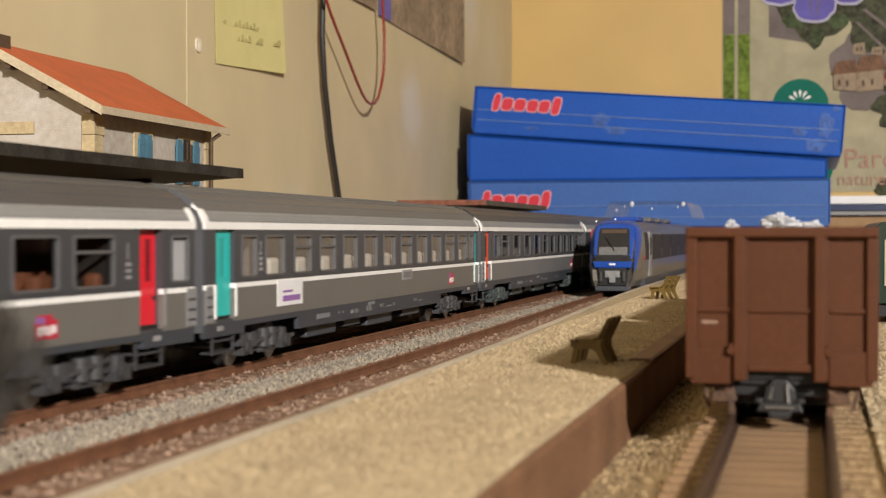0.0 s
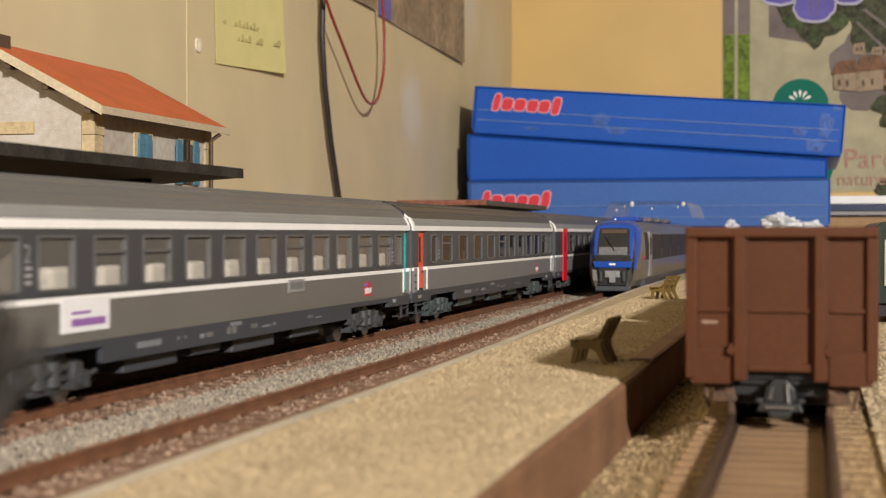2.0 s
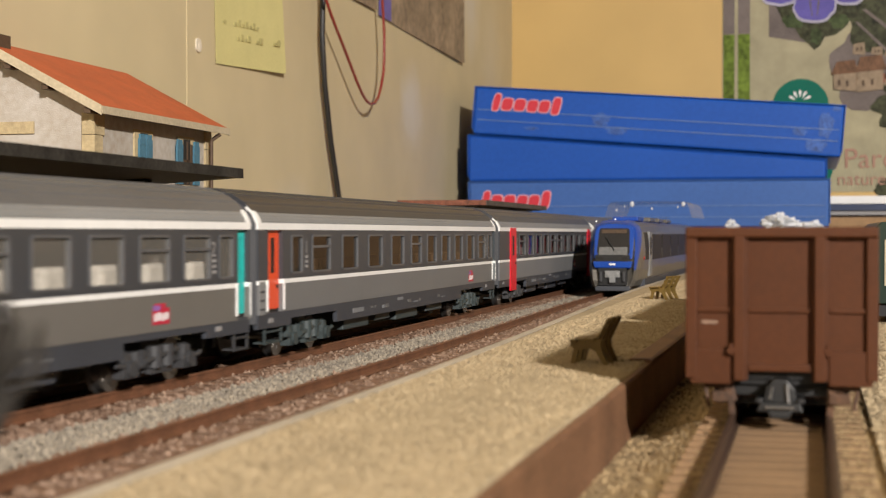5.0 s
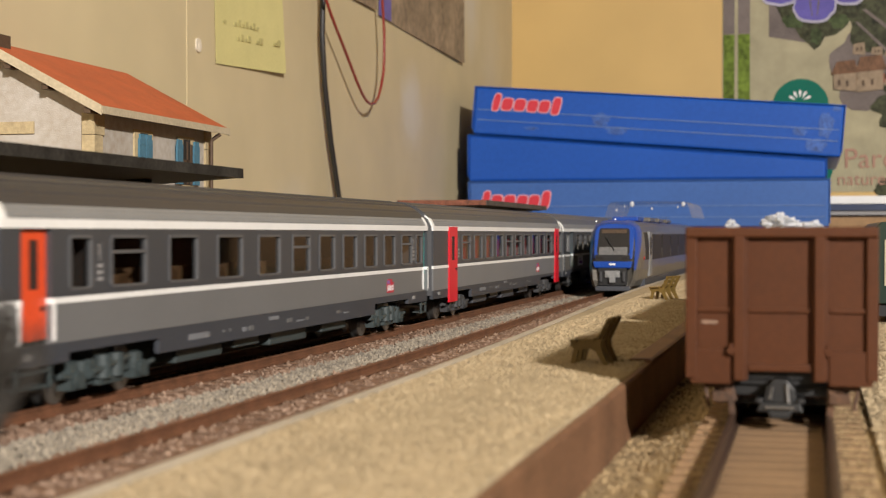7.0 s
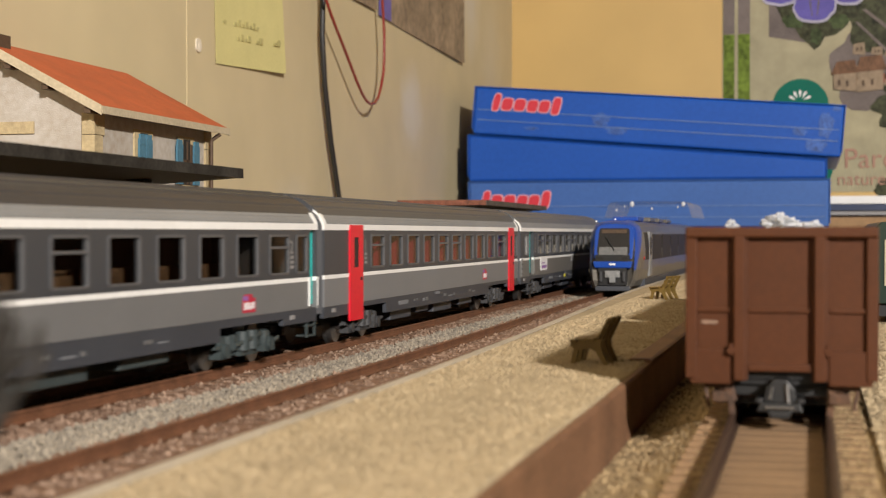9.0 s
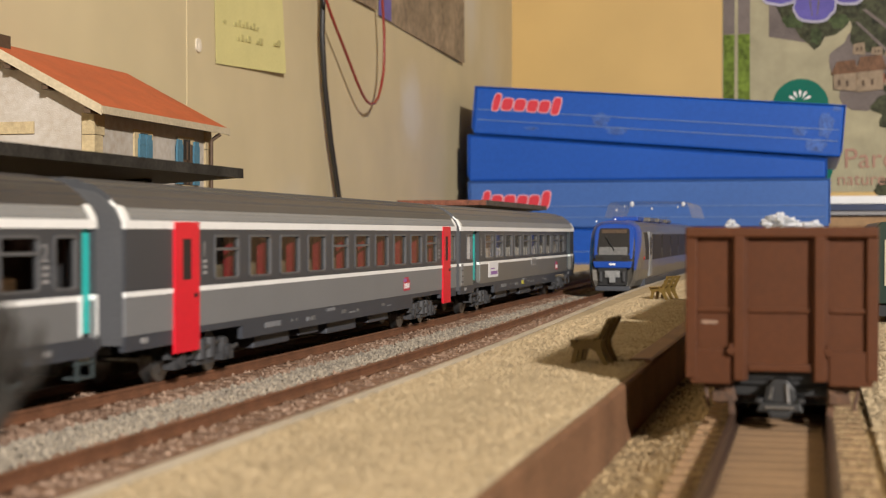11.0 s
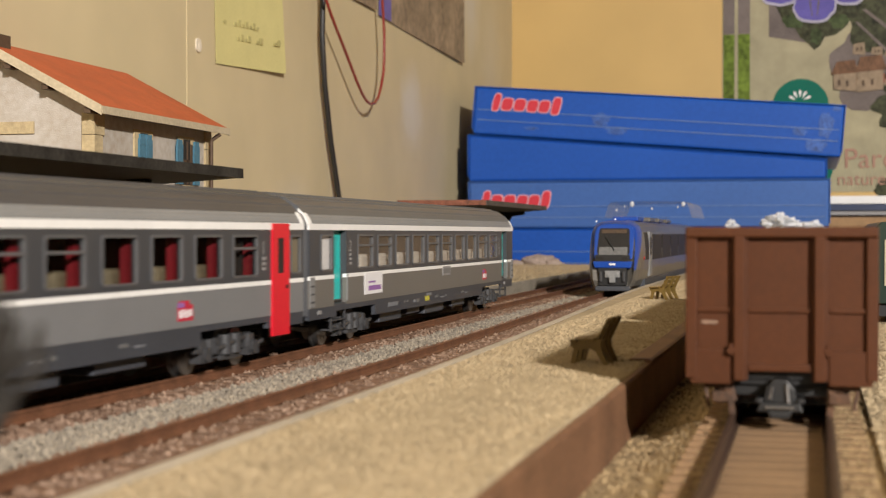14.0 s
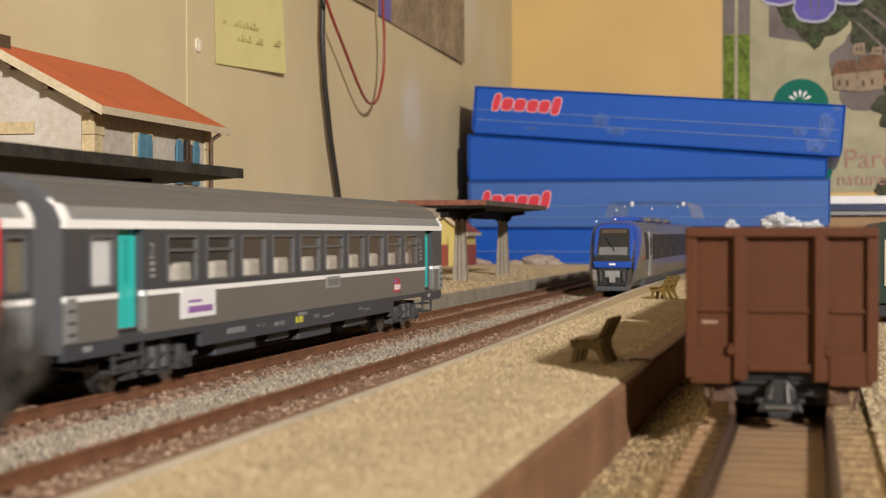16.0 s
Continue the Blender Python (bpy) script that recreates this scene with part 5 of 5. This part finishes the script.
for i, (x, y, r) in enumerate(((-258, 1432, 11), (-246, 1428, 7), (-285, 1430, 5), (-320, 1430, 6))):
    bm = bmesh.new()
    bmesh.ops.create_icosphere(bm, subdivisions=3, radius=r * MM)
    for v in bm.verts:
        q = 1 + 0.5 * noise.noise(v.co * 130 + Vector((i * 7, 0, 0)))
        v.co = Vector((v.co.x * q * 1.7, v.co.y * q * 0.6, v.co.z * q * 0.75))
    ob = new("rock", finish(bm, "rock", ROCK))
    ob.matrix_world = pose(x * MM, y * MM, 6 * MM)
    tagged(ob, "pale pinkish rock in front of the boxes", "rock", "rocks by the boxes")


# ---- on the walls ----
def paper(name, y0, y1, z0, z1, material, label, category, lift=0.8, tilt=0.0, curl=0.0):
    t = thing(name, pose((WX + lift) * MM, y0 * MM, z0 * MM, tilt, 0, 0), label, category)
    bm = bmesh.new()
    n = 8
    rows = []
    for i in range(n + 1):
        yy = (y1 - y0) * i / n
        rows.append([bm.verts.new(((curl * (i / n) ** 2 * (1 - j / 4) + 0.0) * MM, yy * MM, (z1 - z0) * j / 4 * MM)) for j in range(5)])
    for a, b in zip(rows, rows[1:]):
        for j in range(4):
            bm.faces.new((a[j], a[j + 1], b[j + 1], b[j]))
    o = part("sheet", bm, material, t)
    s = o.modifiers.new("thickness", "SOLIDIFY")
    s.thickness = 0.3 * MM
    return t


nt = paper("sticky_note", 855, 972, 141, 232, NOTE, "yellow paper note with faint pencil writing taped to the wall", "note", 1.0, 2.8, 3)
for k, (y, z, w) in enumerate(((14, 46, 26), (48, 46, 10), (12, 26, 9), (30, 26, 44), (34, 17, 26), (96, 18, 16), (66, 17, 16))):
    for q in range(int(w // 6)):
        bm = bmesh.new(); box(bm, 0.1 + 5 * ((y + q * 6) / 127) ** 2 * (1 - z / 91), 0.42 + 5 * ((y + q * 6 + 4) / 127) ** 2 * (1 - z / 91), y + q * 6, y + q * 6 + 4.6, z, z + 2 + (q % 2) * 2)
        part("writing_bar", bm, INK, nt)
pp = paper("wall_poster", 1208, 1516, 221, 520, PARCH, "brown printed poster corner on the wall", "poster", 1.0, -1.2, 3)
bm = bmesh.new(); box(bm, 0.4, 0.9, 0, 36, 0.5, 60)
part("violet_corner", bm, PURPLE, pp)
paper("wall_poster", 1000, 1196, 224, 480, PARCH, "second brown poster above the cable", "poster", 1.0, 0.0, 2)
bm = bmesh.new()
tube(bm, [(-354, 1048, 330), (-354, 1046, 209), (-354, 1044, 184), (-354, 1050, 147), (-354, 1064, 106), (-354, 1084, 63), (-352, 1090, 40), (-350, 1092, 4)], 2.1, 10)
tagged(new("black_cable", finish(bm, "black_cable", BLACKWIRE, True)), "thick black cable hanging down the wall", "cable")
pts = [(1064, 260), (1071, 214), (1082, 205), (1096, 195), (1113, 184), (1132, 171), (1148, 160), (1163, 151), (1175, 146), (1187, 144), (1200, 146), (1211, 152), (1220, 163), (1227, 176), (1229, 192), (1229, 208), (1226, 224), (1222, 240), (1218, 300)]
bm = bmesh.new()
tube(bm, [(-347, y * 347 / 360, CAM_H / MM + (z - CAM_H / MM) * 347 / 360) for y, z in pts], 1.15, 8)
tagged(new("red_wire", finish(bm, "red_wire", REDWIRE, True)), "thin red wire in a loop hanging on the wall", "wire")
bm = bmesh.new(); rod(bm, (WX - 1, 828, 149), (WX + 1.2, 828, 149), 4.2, 14); rod(bm, (WX + 1.2, 829, 148), (WX + 1.5, 829, 148), 2.2, 10)
tagged(new("wall_plug", finish(bm, "wall_plug", PATCH)), "pale filled hole in the wall", "wall plug")


# ---- poster on the back wall ----
def flat(bm, pts, d):
    """A thin plate with an outline in x-z, lying d in front of the back wall."""
    a = [bm.verts.new((x * MM, (WY - d) * MM, z * MM)) for x, z in pts]
    b = [bm.verts.new((x * MM, (WY - d + 0.35) * MM, z * MM)) for x, z in pts]
    n = len(pts)
    bm.faces.new(a)
    bm.faces.new(b[::-1])
    for i in range(n):
        bm.faces.new((a[i], a[(i + 1) % n], b[(i + 1) % n], b[i]))


def blob(cx, cz, rx, rz, n=26, rough=0.0, seed=0):
    return [(cx + rx * math.cos(6.2832 * i / n) * (1 + rough * noise.noise(Vector((math.cos(6.2832 * i / n) * 2, math.sin(6.2832 * i / n) * 2, seed)))),
             cz + rz * math.sin(6.2832 * i / n) * (1 + rough * noise.noise(Vector((math.cos(6.2832 * i / n) * 2, math.sin(6.2832 * i / n) * 2, seed))))) for i in range(n)]


po = thing("park_poster", pose(0, 0, 0), "pale poster with violet flower, village and green emblem", "poster")
for name, pts, d, m, lab in (
    ("sheet", [(-104, 84), (420, 84), (420, 620), (-104, 620)], 1.0, POSTER, ""),
    ("green_strip", [(-103, 84), (-72, 84), (-72, 272), (-103, 272)], 1.5, LEAF, "green leafy strip"),
    ("mauve_strip", [(-103, 272.5), (-72, 272.5), (-72, 420), (-103, 420)], 1.5, MAUVE, "mauve strip"),
    ("pale_line", [(-90, 84), (-86, 84), (-86, 420), (-90, 420)], 2.0, POSTER, ""),
    ("mauve_patch", [(-50, 268), (4, 258), (30, 330), (30, 420), (-50, 420)], 1.5, MAUVE, ""),
    ("foliage", [(-62, 340), (-50, 316), (-40, 300), (-33, 284), (-20, 277), (-14, 266), (-4, 258), (2, 251), (9, 256), (14, 266), (26, 268), (38, 277), (46, 290), (58, 296), (70, 318), (80, 340)], 2.0, DARKLEAF, "dark green foliage"),
    ("foliage", blob(-22, 286, 13, 9, 24, 0.5, 4), 2.2, MIDLEAF, "light green foliage"),
    ("foliage", blob(30, 284, 12, 8, 24, 0.5, 6), 2.2, MIDLEAF, ""),
    ("foliage", blob(4, 268, 6, 10, 24, 0.5, 7), 2.2, MIDLEAF, ""),
    ("stem_streak", [(48, 282), (52, 282), (84, 250), (82, 247)], 2.3, MAUVE, ""),
    ("stem_streak", [(56, 296), (60, 297), (96, 268), (94, 264)], 2.35, MAUVE, ""),
    ("village_shade", blob(100, 228, 80, 52, 40, 0.3, 2), 1.6, MAUVE, "dim village scene"),
    ("house_front", [(24, 204), (50, 201), (50, 223), (24, 221)], 3.6, HOUSEPRINT, "buff house"),
    ("house_front", [(50.5, 200), (80, 203), (80, 226), (50.5, 223)], 3.62, HOUSEPRINT, "buff house"),
    ("house_roof", [(21, 221), (52, 223), (48, 238), (28, 236)], 3.7, ROOFPRINT, "brown roof"),
    ("house_roof", [(49, 223), (84, 226), (78, 243), (54, 241)], 3.75, ROOFPRINT, "brown roof"),
    ("window_bar", [(29, 208), (32, 208), (32, 215), (29, 215)], 4.0, TIMBER, ""),
    ("window_bar", [(38, 207), (41, 207), (41, 214), (38, 214)], 4.0, TIMBER, ""),
    ("window_bar", [(56, 207), (59, 207), (59, 214), (56, 214)], 4.0, TIMBER, ""),
    ("window_bar", [(66, 208), (69, 208), (69, 215), (66, 215)], 4.0, TIMBER, ""),
    ("tree_patch", blob(104, 286, 62, 50, 40, 0.4, 7), 1.9, DARKLEAF, ""),
    ("tree_patch", blob(112, 178, 44, 22, 40, 0.4, 9), 2.1, DARKLEAF, ""),
    ("petal", blob(2, 301, 25, 18.5, 30, 0.14, 3), 2.6, PETALEDGE, "white petal edge"),
    ("petal", blob(2, 302.5, 23, 17, 30, 0.14, 3), 2.9, PURPLE, "violet petal"),
    ("petal", blob(-36, 322, 25, 19, 30, 0.14, 5), 2.62, PETALEDGE, ""),
    ("petal", blob(-36, 323.5, 23, 17.5, 30, 0.14, 5), 2.92, PURPLE, ""),
    ("petal", blob(42, 320, 25, 18, 30, 0.14, 6), 2.64, PETALEDGE, ""),
    ("petal", blob(42, 321.5, 23, 16.5, 30, 0.14, 6), 2.94, PURPLE, ""),
    ("petal_vein", [(-4, 310), (-2, 310), (0, 290), (-1, 290)], 3.1, MAUVE, ""),
    ("petal_vein", [(6, 310), (8, 310), (6, 291), (5, 291)], 3.1, MAUVE, ""),
    ("emblem_disc", blob(-13.5, 185, 32.5, 32.5, 44), 2.0, EMERALD, "round green emblem"),
    ("emblem_leaf", [(-25.2, 194.6), (-27.1, 197.5), (-23.6, 197.4), (-18.4, 192.5)], 2.4, LABELW, ""),
    ("emblem_leaf", [(-21.4, 199.6), (-21.5, 203.1), (-18.6, 201.2), (-16.5, 194.3)], 2.4, LABELW, ""),
    ("emblem_leaf", [(-15.6, 202.0), (-14.0, 205.0), (-12.4, 202.0), (-14.0, 195.0)], 2.4, LABELW, ""),
    ("emblem_leaf", [(-9.4, 201.2), (-6.5, 203.1), (-6.6, 199.6), (-11.5, 194.3)], 2.4, LABELW, ""),
    ("emblem_leaf", [(-4.4, 197.4), (-0.9, 197.5), (-2.8, 194.6), (-9.7, 192.5)], 2.4, LABELW, ""),
    ("green_corner", [(2, 90), (18, 92), (27, 118), (10, 118)], 2.2, EMERALD, ""),
    ("white_corner", [(12, 118.5), (27, 118.5), (30, 126), (12, 124)], 2.2, LABELW, ""),
    ("bush", blob(96, 86, 26, 14, 30, 0.4, 8), 2.2, DARKLEAF, ""),
):
    bm = bmesh.new()
    flat(bm, pts, d)
    part(name, bm, m, po, lab)
g = np.random.default_rng(21)
for i in range(46):
    x, z = 30 + g.random() * 116, 190 + g.random() * 78
    w, h = 9 + g.random() * 16, 6 + g.random() * 9
    if z < 200 - 0.2 * x or z > 232 + 0.5 * (x - 20):
        continue
    m, lab = ((HOUSEPRINT, "buff house front"), (ROOFPRINT, "brown roof"), (REDBRICK, "red roof"), (DARKLEAF, "dark trees"), (HOUSEPRINT, "buff house front"))[i % 5]
    bm = bmesh.new()
    flat(bm, blob(x + w / 2, z, w * 0.6, h, 16, 0.5, i) if m is DARKLEAF else [(x, z), (x + w, z - 1.5), (x + w * 0.93, z + h), (x + w * 0.08, z + h * 0.9)], 2.3 + 0.02 * i)
    hp = part("printed_patch", bm, m, po, lab)
    if m is HOUSEPRINT:
        for k in range(2):
            bm = bmesh.new()
            flat(bm, [(x + w * (0.25 + 0.35 * k), z + h * 0.25), (x + w * (0.4 + 0.35 * k), z + h * 0.25), (x + w * (0.4 + 0.35 * k), z + h * 0.6), (x + w * (0.25 + 0.35 * k), z + h * 0.6)], 3.4)
            part("printed_window", bm, TIMBER, hp)
stand = Matrix(((1, 0, 0, 0), (0, 0, -1, 0), (0, 1, 0, 0), (0, 0, 0, 1)))
words("title_letters", "Parc", 33, TEXTRED, po, Matrix.Translation((35 * MM, (WY - 2.2) * MM, 112 * MM)) @ stand, 0.2)
words("title_letters", "naturel", 21, TEXTRED, po, Matrix.Translation((28 * MM, (WY - 2.2) * MM, 92 * MM)) @ stand, 0.2)

sh = thing("wall_shelf", pose(0, 0, 0), "shelf edge with white and navy bands under the poster", "shelf")
for y0, z0, z1, m in ((1700, 68.5, 77, WHITE), (1702, 61, 68.4, NAVY), (1706, 56, 60.9, PALEGREY)):
    bm = bmesh.new(); box(bm, 18, 620, y0, WY - 0.2, z0, z1)
    part("band", bm, m, sh)
# dark strip that paints the shadow below the shelf bands
bm = bmesh.new(); box(bm, 18, 620, 1712, WY - 0.2, 53.2, 55.8)
part("shadow_board", bm, TIMBER, sh)
bm = bmesh.new(); box(bm, 18, 620, 1690, WY - 0.2, -6, 53)
part("wooden_front", bm, OAK, sh, "light wooden board")


def green_van():
    t = thing("goods_van", pose(0.0385, 0.600, 0.0), "dark green van with cream panel on the sand", "wagon")
    bm = bmesh.new()
    prism(bm, [(-16, 8), (16, 8), (16, 36), (12, 40), (-12, 40), (-16, 36)], 0, 150)
    part("body", bm, GREENW, t, bevel=0.3)
    for x in (-11.0, 3.0):
        bm = bmesh.new(); box(bm, x, x + 9, -0.5, 0.1, 15, 33)
        p = part("panel", bm, CREAM, t, "cream panel")
        bm = bmesh.new(); box(bm, x + 2, x + 4, -0.8, -0.4, 18, 30)
        part("panel_bar", bm, GREENW, p)
    bm = bmesh.new(); box(bm, -13, 13, 2, 148, 3, 8)
    part("frame", bm, BLACK, t)
    for y in (20, 130):
        w = part("wheelset", WHEEL, STEEL, t)
        w.location = (0, y * MM, 5.2 * MM)
    return t


green_van()


# a small dark bush on a stem at the platform's near end
def bush():
    g = np.random.default_rng(11)
    t = thing("dry_shrub", pose(-0.0545, 0.088, 0.005), "dark tangled dry shrub on a thin stem", "shrub")
    bm = bmesh.new()
    rod(bm, (0, 0, 0), (0.2, 0.1, 19), 0.45, 8, 0.35)
    part("stem", bm, TWIG, t)
    bm = bmesh.new()
    for i in range(75):
        a, r = g.random() * 6.283, g.random() * 1.0
        x, y, z = r * math.cos(a), r * math.sin(a), 15.5 + 5.0 * g.random()
        for s in range(3):
            dx, dy, dz = (g.random() - 0.5) * 2.2 + math.cos(a) * 0.9, (g.random() - 0.5) * 2.2 + math.sin(a) * 0.9, 0.6 + g.random() * 2.2
            rod(bm, (x, y, z), (x + dx, y + dy, z + dz), 0.34 - 0.06 * s, 4)
            x, y, z = x + dx, y + dy, z + dz
    part("twig", bm, TWIG, t)["kind"] = "stuff"
    return t


bush()


# ---- what moves: the train rolls towards the viewer's left ----
def motions():
    way = [(0.0, 0.0), (0.5, 29.9), (1.0, 59.8), (1.5, 89.1), (2.0, 117.1), (2.5, 144.5), (3.0, 171.4), (3.5, 196.9), (4.0, 220.6),
           (4.8, 263.5), (5.6, 313.0), (6.5, 370.5), (7.0, 401.6), (7.5, 435.4), (8.0, 469.2), (8.5, 502.0), (9.0, 534.6),
           (9.8, 588.0), (10.7, 647.5), (11.5, 698.4), (12.0, 726.4), (12.5, 756.2), (13.0, 791.5), (13.5, 825.8), (14.0, 860.4), (14.5, 895.6), (15.0, 931.6), (15.5, 968.2), (16.0, 1004.9)]
    for i, c in enumerate(COACHES):
        y0 = STARTS[i]
        rows = []
        for t, s in way:
            a, b = y0 - s + 48, y0 - s + LEN - 48
            xa, xb = XT + curve(a), XT + curve(b)
            turn = math.degrees(math.atan2(xa - xb, b - a))
            rows.append((t, pose((xa + (xa - xb) * 48 / (b - a)) * MM, (y0 - s) * MM, 0, 0, 0, turn)))
        walk(c, rows)
    ts, ss = [w[0] for w in way], [w[1] for w in way]
    times = [k * 0.1 for k in range(161)]
    for w, d in WHEELSETS:
        walk(w, [(t, pose(0, d * MM, 5.2 * MM, math.degrees(float(np.interp(t, ts, ss)) / 5.2), 0, 0)) for t in times])


motions()
